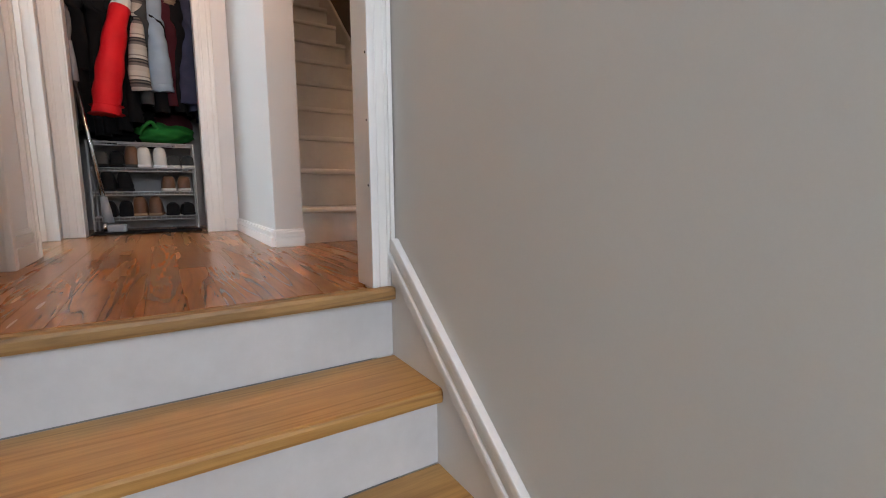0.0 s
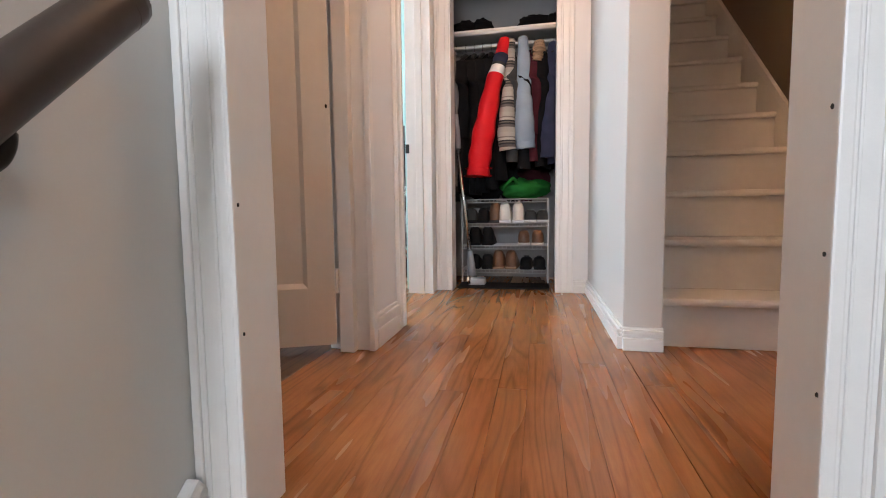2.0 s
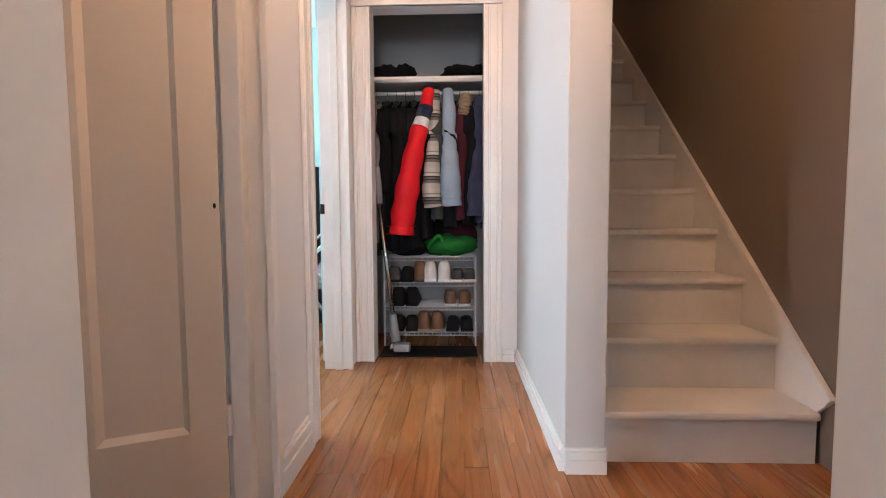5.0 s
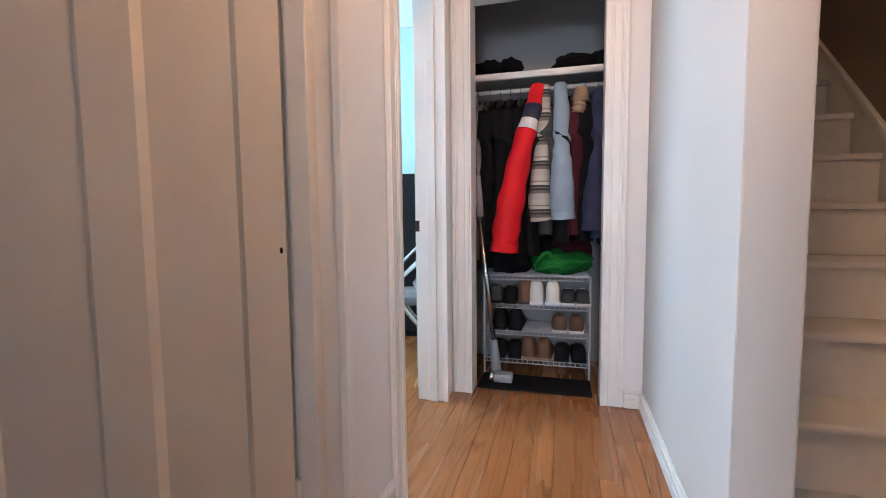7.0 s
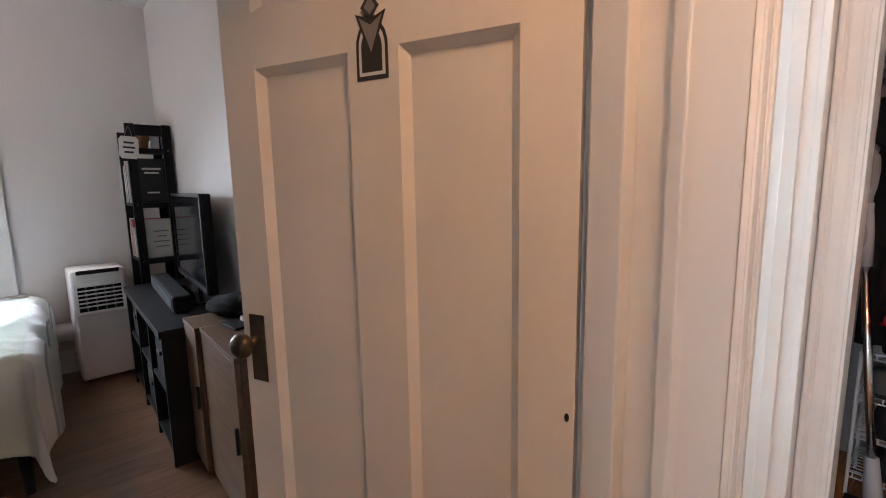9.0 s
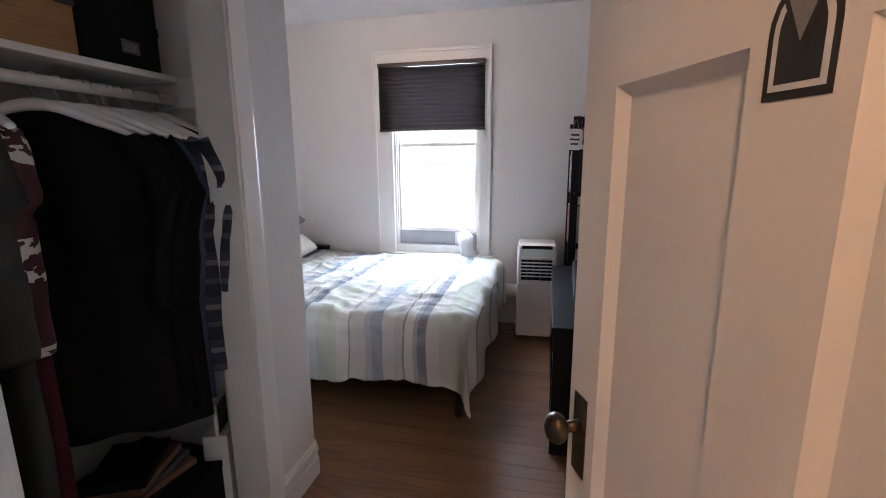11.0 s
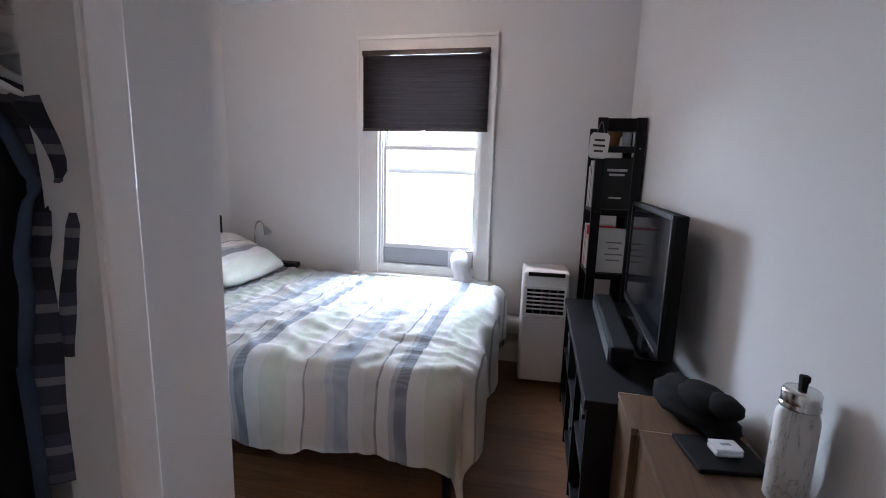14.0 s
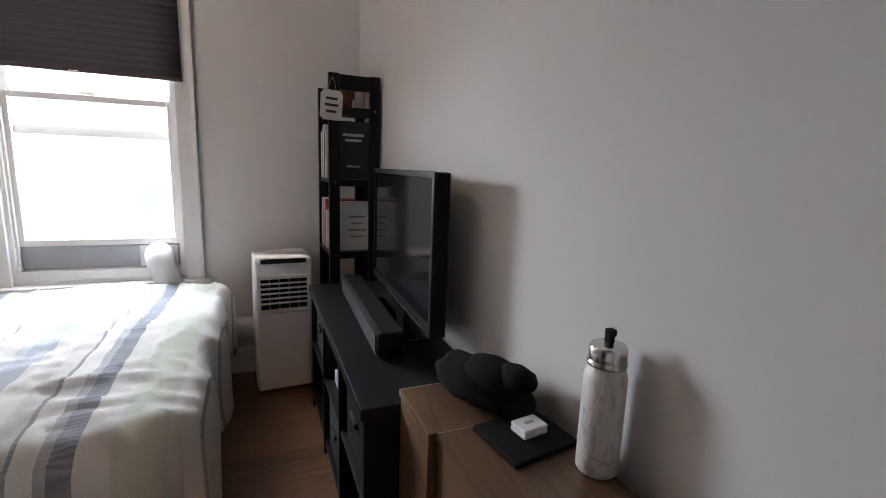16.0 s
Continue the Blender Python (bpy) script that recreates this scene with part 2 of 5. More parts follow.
GREEN = fabric("green_bag_cloth", (0.015, 0.16, 0.03), 0.2)
PLAID = banded("plaid_flannel", 2, 0.13, [(0, (0.42, 0.38, 0.33)), (0.25, (0.14, 0.12, 0.11)), (0.38, (0.03, 0.03, 0.03)), (0.46, (0.16, 0.14, 0.12)), (0.52, (0.03, 0.03, 0.03)), (0.6, (0.50, 0.46, 0.40)), (0.72, (0.22, 0.19, 0.17)), (0.78, (0.46, 0.42, 0.37))])
BLUEPLAID = banded("blue_plaid_flannel", 2, 0.16, [(0, (0.02, 0.022, 0.035)), (0.3, (0.09, 0.095, 0.12)), (0.42, (0.03, 0.035, 0.06)), (0.7, (0.20, 0.19, 0.21)), (0.82, (0.05, 0.05, 0.08))])
KNITBAND, _n, _l, _b = nodes_of("maroon_patterned_knit")
_sep = _n.new("ShaderNodeSeparateXYZ")
_l.new(_n.new("ShaderNodeTexCoord").outputs["Object"], _sep.inputs[0])
_pp = _n.new("ShaderNodeMath")
_pp.operation, _pp.inputs[1].default_value = "PINGPONG", 0.13
_l.new(_sep.outputs[2], _pp.inputs[0])
_band = ramp(_n, _l, _pp.outputs[0], [(0.0, (0, 0, 0)), (0.075, (1, 1, 1))], "CONSTANT")
_spots = ramp(_n, _l, noise_tex(_n, _l, coords(_n, _l, (1, 1, 1.6)), 26, 2), [(0.0, (0, 0, 0)), (0.50, (1, 1, 1))], "CONSTANT")
_on = mix(_n, _l, 1, _band, _spots, "MULTIPLY")
_wool = noise_tex(_n, _l, coords(_n, _l, (1, 1, 1)), 220, 3)
_dark = ramp(_n, _l, _wool, [(0.3, (0.04, 0.010, 0.014)), (0.7, (0.065, 0.016, 0.022))])
_pale = ramp(_n, _l, _wool, [(0.3, (0.42, 0.40, 0.37)), (0.7, (0.56, 0.54, 0.50))])
_l.new(mix(_n, _l, _on, _dark, _pale), _b.inputs["Base Color"])
_b.inputs["Roughness"].default_value = 0.95
bump(_n, _l, _wool, 0.4, 0.003, _b)
BAMBOO = wood("bamboo_box_board", (0.50, 0.27, 0.11), (0.36, 0.18, 0.07), 0.5, (1.5, 14, 26), False)
CARD_DARK = plain("dark_olive_card", (0.035, 0.036, 0.03), 0.7, 0, 0.15)
LEATHER = plain("brown_leather", (0.13, 0.06, 0.03), 0.5, 0, 0.3, 9, 120)
SHOEWHITE = plain("white_shoe_leather", (0.66, 0.64, 0.60), 0.5, 0, 0.08, 9, 120)
TERRACOTTA = plain("terracotta", (0.38, 0.16, 0.09), 0.8, 0, 0.15, 12, 150)
PAPER = plain("paper_white", (0.60, 0.59, 0.57), 0.8, 0, 0.08, 8, 120)
PINKPAPER = plain("pink_cover", (0.52, 0.30, 0.27), 0.7, 0, 0.1, 8, 120)
INK = plain("ink", (0.02, 0.02, 0.02), 0.7)
REDCARD = plain("red_card", (0.42, 0.02, 0.03), 0.5)
BLUECARD = plain("blue_cloth_dark", (0.03, 0.08, 0.15), 0.8)
BLINDM = banded("pleated_blind_cloth", 2, 0.019, [(0, (0.040, 0.033, 0.034)), (0.5, (0.034, 0.028, 0.029))])
BULBGLASS, _n, _l, _b = nodes_of("lit_opal_glass")
_b.inputs["Emission Color"].default_value, _b.inputs["Emission Strength"].default_value = (1, 0.72, 0.45, 1), 3.0
CREAM = plain("cloth_rubber_black", (0.02, 0.02, 0.02), 0.6)

# ---------------------------------------------------------------- mesh helpers


def solid(bm, x0, x1, y0, y1, z0, z1, bevel=0.0, m=None):
    ret = bmesh.ops.create_cube(bm, size=1)
    vs = ret["verts"]
    for v in vs:
        v.co = Vector(((x0 + x1) / 2 + v.co.x * (x1 - x0), (y0 + y1) / 2 + v.co.y * (y1 - y0), (z0 + z1) / 2 + v.co.z * (z1 - z0)))
    if bevel:
        es = list({e for v in vs for e in v.link_edges})
        r = bmesh.ops.bevel(bm, geom=es, offset=bevel, segments=2, profile=0.6, affect="EDGES")
        vs = list({v for f in r["faces"] for v in f.verts} | {v for v in vs if v.is_valid})
    if m is not None:
        bmesh.ops.transform(bm, matrix=m, verts=vs)
    return vs


def cyl(bm, a, b, r1, r2=None, seg=20, caps=True):
    a, b = Vector(a), Vector(b)
    r2 = r1 if r2 is None else r2
    d = b - a
    q = d.to_track_quat("Z", "Y").to_matrix().to_4x4()
    ret = bmesh.ops.create_cone(bm, cap_ends=caps, segments=seg, radius1=r1, radius2=r2, depth=d.length)
    bmesh.ops.transform(bm, matrix=Matrix.Translation((a + b) / 2) @ q, verts=ret["verts"])
    return ret["verts"]


def ball(bm, c, sx, sy, sz, seg=16, rough=0.0, m=None, freq=8.0):
    ret = bmesh.ops.create_uvsphere(bm, u_segments=seg, v_segments=max(6, seg * 2 // 3), radius=1)
    for v in ret["verts"]:
        k = 1 + rough * noise.noise(v.co * freq * 0.3 + Vector(c) * 5)
        v.co = Vector((v.co.x * sx * k, v.co.y * sy * k, v.co.z * sz * k))
        if m is not None:
            v.co = m @ v.co
        v.co += Vector(c)
    return ret["verts"]


def lathe(bm, c, profile, seg=28):
    rings = []
    for r, z in profile:
        rings.append([bm.verts.new((c[0] + r * math.cos(2 * math.pi * k / seg), c[1] + r * math.sin(2 * math.pi * k / seg), c[2] + z)) for k in range(seg)])
    for p, q in zip(rings, rings[1:]):
        for k in range(seg):
            bm.faces.new((p[k], p[(k + 1) % seg], q[(k + 1) % seg], q[k]))
    bm.faces.new(rings[-1])
    bm.faces.new(list(reversed(rings[0])))


def sweep(bm, pts, radius, seg=12, ripple=None, flat=1.0):
    """A tube along smooth points; radius is a number or a function of 0..1."""
    pts = [Vector(p) for p in pts]
    dense = []
    for k in range(len(pts) - 1):
        p0, p1, p2, p3 = pts[max(k - 1, 0)], pts[k], pts[k + 1], pts[min(k + 2, len(pts) - 1)]
        steps = 8 if ripple is None else 26
        for s in range(steps):
            t = s / steps
            dense.append(0.5 * ((2 * p1) + (p2 - p0) * t + (2 * p0 - 5 * p1 + 4 * p2 - p3) * t * t + (3 * p1 - p0 - 3 * p2 + p3) * t ** 3))
    dense.append(pts[-1])
    rings = []
    for k, p in enumerate(dense):
        d = dense[min(k + 1, len(dense) - 1)] - dense[max(k - 1, 0)]
        q = d.to_track_quat("Z", "Y")
        u = k / (len(dense) - 1)
        r = radius(u) if callable(radius) else radius
        if ripple:
            r *= 1 + ripple * (1 if k % 2 else -1)
        rings.append([bm.verts.new(p + q @ Vector((r * math.cos(2 * math.pi * a / seg), r * flat * math.sin(2 * math.pi * a / seg), 0))) for a in range(seg)])
    for p, q in zip(rings, rings[1:]):
        for a in range(seg):
            bm.faces.new((p[a], p[(a + 1) % seg], q[(a + 1) % seg], q[a]))
    bm.faces.new(list(reversed(rings[0])))
    bm.faces.new(rings[-1])


def part(name, bm, material, parent=None, label="", smooth=False):
    me = bpy.data.meshes.new(name)
    bmesh.ops.recalc_face_normals(bm, faces=bm.faces)
    bm.to_mesh(me)
    bm.free()
    me.materials.append(material)
    if smooth:
        for p in me.polygons:
            p.use_smooth = True
    ob = new(name, me)
    if parent is not None:
        ob.parent = parent
    if label:
        ob["label"] = label
    return ob


def block(name, dims, material, parent=None, bevel=0.0, label="", m=None):
    bm = bmesh.new()
    solid(bm, *dims, bevel=bevel, m=m)
    return part(name, bm, material, parent, label)


def thing(name, label, category, group="", kind="", at=None):
    ob = new(name)
    ob.empty_display_size = 0.1
    if at is not None:
        ob.matrix_basis = at
    return tagged(ob, label, category, group, kind)


def structure(name, boxes, material, label, category="wall", bevel=0.0, m=None):
    bm = bmesh.new()
    for d in boxes:
        solid(bm, *d, bevel=bevel, m=m)
    return tagged(part(name, bm, material), label, category, "", "structure")


def letters(text, size, material, parent, m, depth=0.0006):
    cu = bpy.data.curves.new("lettering", "FONT")
    cu.body, cu.size, cu.extrude, cu.align_x, cu.align_y = text, size, depth, "CENTER", "CENTER"
    tmp = new("lettering_source", cu)
    me = bpy.data.meshes.new_from_object(tmp.evaluated_get(bpy.context.evaluated_depsgraph_get()))
    bpy.data.objects.remove(tmp)
    me.materials.clear()
    me.materials.append(material)
    ob = new("lettering", me)
    ob.parent = parent
    ob.matrix_basis = m
    return ob


# ---------------------------------------------------------------- walls, floors and ceilings
H = 2.58
structure("wall_stair_left", [(-0.37, -0.242, -3.0, 0.85, -2.6, H)], WALL, "pale grey painted wall beside the entry steps")
structure("wall_stair_right", [(0.705, 0.83, -3.0, 0.85, -2.6, H)], WALL, "pale grey painted wall above the sloping skirting")
# Unseen end wall; its opening is added to let the fill lamp through.
structure("wall_stair_end", [(-0.37, -0.10, -3.12, -3.0, -2.6, H), (0.62, 0.83, -3.12, -3.0, -2.6, H), (-0.10, 0.62, -3.12, -3.0, -2.6, 0.8), (-0.10, 0.62, -3.12, -3.0, 2.2, H)], WALL, "unseen grey wall below the steps, opened for the fill lamp")
structure("wall_entry", [(-0.445, -0.162, 0.85, 0.918, -0.22, H), (0.645, 1.49, 0.85, 0.918, -0.22, H), (-0.162, 0.645, 0.85, 0.918, 2.08, H)], WALL, "painted wall with the opening at the top of the steps")
structure("wall_hall_left", [(-0.445, -0.30, 0.918, 0.965, 0, H), (-0.46, -0.30, 0.965, 1.79, 2.07, H), (-0.46, -0.30, 1.79, 2.15, 0, H), (-0.46, -0.30, 2.15, 2.98, 2.07, H), (-0.50, -0.355, 2.98, 3.12, 0, H)], HALLWHITE, "white painted hall wall with two doorways")
structure("wall_hall_right", [(0.605, 0.74, 1.945, 4.7, 0, 5.0)], HALLSHADE, "grey painted wall between hall and staircase, darkened in colour for shade", bevel=0.006)
structure("wall_closet_front", [(-0.50, -0.255, 3.12, 3.22, 0, H), (0.415, 0.603, 3.12, 3.22, 0, H), (-0.255, 0.415, 3.12, 3.22, 2.06, H)], HALLWHITE, "white wall around the coat closet opening")
structure("wall_closet_inside", [(-0.50, -0.40, 3.22, 3.80, 0, H), (-0.50, 0.603, 3.80, 3.90, 0, H), (0.50, 0.603, 3.22, 3.80, 0, H)], CLOSETSHADE, "white inside walls of the coat closet, greyed in colour for shade")
structure("wall_stairway", [(1.49, 1.60, 0.83, 6.2, -0.22, 5.0)], STAIRSHADE, "beige wall along the upper staircase, shadow put into its colour")
structure("wall_stairway_top", [(0.603, 1.60, 6.2, 6.3, 0, 5.0), (0.74, 1.49, 2.62, 2.74, 2.74, 5.0), (0.603, 0.74, 4.7, 6.2, 0, 5.0)], STAIRSHADE, "beige walls at the top of the staircase, shadow in their colour")
structure("wall_bedroom_closet", [(-0.83, -0.445, 0.25, 0.37, 0, H), (-1.93, -1.58, 0.25, 0.37, 0, H), (-1.58, -0.83, 0.25, 0.37, 2.30, H), (-1.93, -1.70, -0.30, 0.25, 0, H), (-1.93, -0.46, -0.42, -0.30, 0, H), (-0.445, -0.30, -0.42, 0.83, 0, H)], BEDWALL, "pale grey wall around the bedroom closet")
structure("wall_bedroom_south", [(-4.20, -1.83, -1.37, -1.25, 0, H), (-1.93, -1.83, -1.25, -0.42, 0, H)], BEDWALL, "pale grey bedroom wall behind the bed head")
WY0, WY1, WZ0, WZ1 = 0.03, 0.79, 0.62, 2.19
structure("wall_bedroom_window", [(-4.21, -4.08, -1.37, WY0, 0, H), (-4.21, -4.08, WY1, 1.95, 0, H), (-4.21, -4.08, WY0, WY1, 0, WZ0), (-4.21, -4.08, WY0, WY1, WZ1, H)], BEDWALL, "pale grey bedroom wall with the window")
NM = Matrix.Translation((-4.1, 1.765, 0)) @ Matrix.Rotation(math.atan2(0.105, 3.64), 4, "Z")
structure("wall_bedroom_north", [(0, 3.62, 0, 0.12, 0, H)], BEDWALL, "pale grey bedroom wall behind the television", m=NM)
structure("wall_study", [(-3.2, -0.46, 4.6, 4.72, 0, H), (-3.2, -3.08, 1.9, 2.65, 0, H), (-3.2, -3.08, 3.9, 4.6, 0, H), (-3.2, -3.08, 2.65, 3.9, 0, 0.85), (-3.2, -3.08, 2.65, 3.9, 2.15, H), (-0.56, -0.46, 3.12, 4.6, 0, H)], TEAL, "pale teal walls of the room off the hall")
structure("ceiling_hall", [(-0.46, 0.74, 0.83, 3.9, H, H + 0.12), (0.74, 1.60, 0.83, 2.74, H, H + 0.12), (-0.37, 0.83, -3.12, 0.83, H, H + 0.12)], CEIL, "white painted ceiling", "ceiling")
structure("ceiling_bedroom", [(-4.21, -0.46, -1.37, 1.95, H, H + 0.12)], CEIL, "white painted bedroom ceiling", "ceiling")
structure("ceiling_study", [(-3.2, -0.46, 1.95, 4.72, H, H + 0.12)], CEIL, "white painted ceiling of the side room", "ceiling")
structure("ceiling_stairway", [(0.603, 1.60, 2.62, 6.3, 5.0, 5.1)], CEIL, "ceiling above the staircase", "ceiling")
floor = structure("floor", [(-4.21, 1.60, 0.95, 1.95, -0.2, -0.012), (-3.2, 1.60, 1.95, 3.9, -0.2, -0.012), (-4.21, -1.83, -1.37, 0.95, -0.2, -0.012), (-1.83, -0.30, -0.42, 0.95, -0.2, -0.012), (-3.2, -0.46, 3.9, 4.72, -0.2, -0.012), (-0.30, 1.49, 0.855, 0.95, -0.2, -0.012)], OAK, "varnished oak strip floor", "floor")
structure("ground", [(-60, 60, -60, 60, -3.2, -3.1)], plain("outside_ground", (0.22, 0.22, 0.2), 0.9), "pale ground outside the house", "ground")

backdrop_glow, _n, _l, _b = nodes_of("bright_daylight_distance")
_c = ramp(_n, _l, noise_tex(_n, _l, coords(_n, _l, (1, 1, 1)), 0.55, 3), [(0.36, (0.40, 0.80, 0.50)), (0.46, (1.0, 1.0, 1.0)), (0.58, (1.0, 1.0, 1.0)), (0.68, (1.0, 0.50, 0.48))])
_l.new(_c, _b.inputs["Emission Color"])
_b.inputs["Base Color"].default_value, _b.inputs["Emission Strength"].default_value = (0.5, 0.5, 0.5, 1), 1.7
structure("backdrop", [(-14.2, -14.0, -14, 14, -3.1, 9)], backdrop_glow, "overexposed daylight beyond the bedroom window", "backdrop")

# entry steps going down towards the street door
for k in range(7):
    z, y = -0.2 * k, 0.81 - 0.245 * k
    step = thing("entry_step", "entry step with pine tread and white riser with shade put into its paint" if k else "top entry step with dark worn oak nosing", "step", "entry steps")
    if k == 0:
        block("nosing", (-0.222, 0.70, y, y + 0.045, -0.036, 0.0), NOSE, step, 0.010, "worn unvarnished nosing")
    else:
        block("tread", (-0.222, 0.70, y, y + 0.272, z - 0.036, z), PINE, step, 0.010, "honey pine tread")
    block("riser", (-0.222, 0.70, y + 0.026, y + 0.040, z - 0.199, z - 0.037), RISERDIM, step, 0.0, "white riser with shade put into its paint")
structure("floor_street_door", [(-0.37, 0.83, -3.0, -0.625, -1.60, -1.40)], PINE, "boards at the foot of the entry steps", "floor")


def raked_skirting(name, x0, x1, side, top=0.15):
    """Sloping skirting board with two moulded strips along its top."""
    bm = bmesh.new()
    ang = math.atan2(0.2, 0.245)
    m = Matrix.Translation((0, 0.83, top)) @ Matrix.Rotation(ang, 4, "X")
    lo, hi = (x0, x1)
    solid(bm, lo, hi, -3.1, -0.02, -0.42, -0.07, 0.002, m)
    a, b = (lo, hi + 0.010) if side > 0 else (lo - 0.010, hi)
    solid(bm, a, b, -3.1, -0.02, -0.075, -0.045, 0.006, m)
    a, b = (lo, hi + 0.004) if side > 0 else (lo - 0.004, hi)
    solid(bm, a, b, -3.1, -0.02, -0.045, -0.022, 0.004, m)
    a, b = (lo, hi + 0.008) if side > 0 else (lo - 0.008, hi)
    solid(bm, a, b, -3.1, -0.02, -0.024, 0.0, 0.006, m)
    return tagged(part(name, bm, TRIM), "white moulded skirting sloping with the entry steps", "baseboard", "", "structure")


raked_skirting("baseboard_steps_right", 0.690, 0.704, -1)
raked_skirting("baseboard_steps_left", -0.241, -0.224, 1, 0.105)


def casing(name, along, lo, hi, at, out, z0, z1, material=TRIM, label="white moulded door casing"):
    """An upright board with three mouldings. along: the axis of its width; it stands proud of the wall at `at` towards out."""
    bm = bmesh.new()
    w = hi - lo
    layers = [(0, 1, 0.014), (0.03, 0.20, 0.019), (0.27, 0.34, 0.0165), (0.62, 0.70, 0.0165), (0.78, 0.97, 0.020)]
    for k, (a, b, d) in enumerate(layers):
        e = at + (0.002 * out if k else 0)
        p, q = (e, at + d * out) if out > 0 else (at + d * out, e)
        u0, u1 = lo + a * w, lo + b * w
        dims = (u0, u1, p, q, z0 + k * 0.0004, z1 - k * 0.0004) if along == "x" else (p, q, u0, u1, z0 + k * 0.0004, z1 - k * 0.0004)
        solid(bm, *dims, bevel=0.003)
    return tagged(part(name, bm, material), label, "door casing", "door casings", "structure")


# opening at the top of the steps: casing towards the steps, lining boards
casing("trim_entry_left", "x", -0.241, -0.150, 0.849, -1, 0.0, 2.10)
casing("trim_entry_right", "x", 0.636, 0.703, 0.849, -1, 0.0, 2.10)
structure("trim_entry_lining", [(-0.161, -0.146, 0.830, 0.940, 0.0, 2.08), (0.632, 0.644, 0.830, 0.940, 0.0, 2.08), (-0.146, 0.632, 0.830, 0.940, 2.06, 2.08)], TRIM, "cream painted lining of the entry opening", "door frame", 0.003)
casing("trim_entry_left_inner", "x", -0.25, -0.149, 0.919, 1, 0.0, 2.10)
casing("trim_entry_right_inner", "x", 0.635, 0.72, 0.919, 1, 0.0, 2.10)
for x, y, zs in ((-0.145, 0.842, (0.32, 0.52, 0.95)), (0.631, 0.842, (0.28, 0.45, 0.62, 0.84))):
    for z in zs:
        bm = bmesh.new()
        ball(bm, (x, y, z), 0.002, 0.002, 0.0032, 8, 0.3)
        tagged(part("screw_hole", bm, DARKIRON), "small dark old screw hole in the frame", "screw hole", "old screw holes")


def jamb(name, y0, y1, x0, x1, z1, stop_x, deep=0.012, half=0.022):
    """Lining of a doorway through a wall along y; y1 - y0 is the board, with a door stop."""
    bm = bmesh.new()
    solid(bm, x0, x1, y0, y1, 0, z1, 0.004)
    inner = y1 + deep if name.endswith("south") else y0 - deep
    a, b = min(inner, y0 if inner < y0 else y1), max(inner, y0 if inner < y0 else y1)
    solid(bm, stop_x - half, stop_x + half, a, b, 0, z1, 0.004)
    solid(bm, x1 - 0.016, x1 + 0.008, y0 - 0.008, y1 + 0.008, 0, z1, 0.004)
    return tagged(part(name, bm, TRIM), "white painted door jamb with a stop bead", "door frame", "", "structure")


jamb("trim_bedroom_north", 1.772, 1.79, -0.462, -0.290, 2.07, -0.380, 0.037, 0.028)
jamb("trim_bedroom_south", 0.965, 0.983, -0.448, -0.290, 2.07, -0.375)
structure("trim_bedroom_head", [(-0.462, -0.290, 0.983, 1.772, 2.05, 2.07)], TRIM, "white head of the bedroom door frame", "door frame")
jamb("trim_study_south", 2.15, 2.165, -0.462, -0.290, 2.07, -0.38)
jamb("trim_study_north", 2.965, 2.98, -0.505, -0.350, 2.07, -0.42)
structure("trim_study_head", [(-0.462, -0.290, 2.165, 2.965, 2.05, 2.07)], TRIM, "white head of the side room door frame", "door frame")
casing("trim_study_hall", "y", 2.075, 2.16, -0.299, 1, 0, 2.12)
casing("trim_closet_left", "x", -0.352, -0.252, 3.119, -1, 0, 2.06)
casing("trim_closet_right", "x", 0.412, 0.512, 3.119, -1, 0, 2.06)
bm = bmesh.new()
solid(bm, -0.352, 0.512, 3.101, 3.119, 2.061, 2.16, 0.003)
solid(bm, -0.352, 0.512, 3.094, 3.119, 2.061, 2.082, 0.004)
tagged(part("trim_closet_head", bm, TRIM), "white moulded head casing over the coat closet", "door casing", "", "structure")
structure("trim_closet_lining", [(-0.254, -0.246, 3.10, 3.235, 0, 2.06), (0.406, 0.414, 3.10, 3.235, 0, 2.06)], TRIM, "white lining of the coat closet opening", "door frame")
for nm, a, b in (("trim_wardrobe_left", -0.83, -0.745), ("trim_wardrobe_right", -1.665, -1.58)):
    structure(nm, [(a, b, 0.371, 0.389, 0, 2.36)], TRIM, "flat white board casing with rounded edges", "door casing", 0.006)
structure("trim_wardrobe_head", [(-1.665, -0.745, 0.371, 0.388, 2.36, 2.45)], TRIM, "white head casing over the bedroom closet", "door casing")
structure("trim_wardrobe_lining", [(-0.842, -0.831, 0.245, 0.382, 0, 2.30), (-1.579, -1.568, 0.245, 0.382, 0, 2.30)], TRIM, "white lining of the bedroom closet opening", "door frame")

bm = bmesh.new()
solid(bm, -0.004, 0.0, -0.012, 0.012, 0, 0.055, 0.001)
latch_plate = tagged(part("strike_plate", bm, DARKIRON), "small dark strike plate on the door jamb", "strike plate")
latch_plate.location = (-0.498, 2.9645, 0.88)
latch_plate.rotation_euler = (0, 0, radians(90))
bm = bmesh.new()
solid(bm, -0.014, 0.0, -0.012, 0.012, 0, 0.06, 0.001)
tagged(part("strike_plate", bm, DARKIRON), "small dark strike plate on the bedroom door jamb", "strike plate").location = (-0.433, 0.9955, 0.95)


for x, y, z, r, lab in ((-0.335, 0.9835, 1.42, 0.006, "pale chip"), (-0.350, 0.9835, 0.78, 0.008, "pale chip"), (-0.40, 0.9835, 1.30, 0.006, "pale chip")):
    bm = bmesh.new()
    ball(bm, (x, y, z), r, 0.0012, r * 0.7, 9, 0.5)
    tagged(part("paint_chip", bm, DOORPAINT), "small chipped bump in the jamb paint", "paint chip", "paint chips")


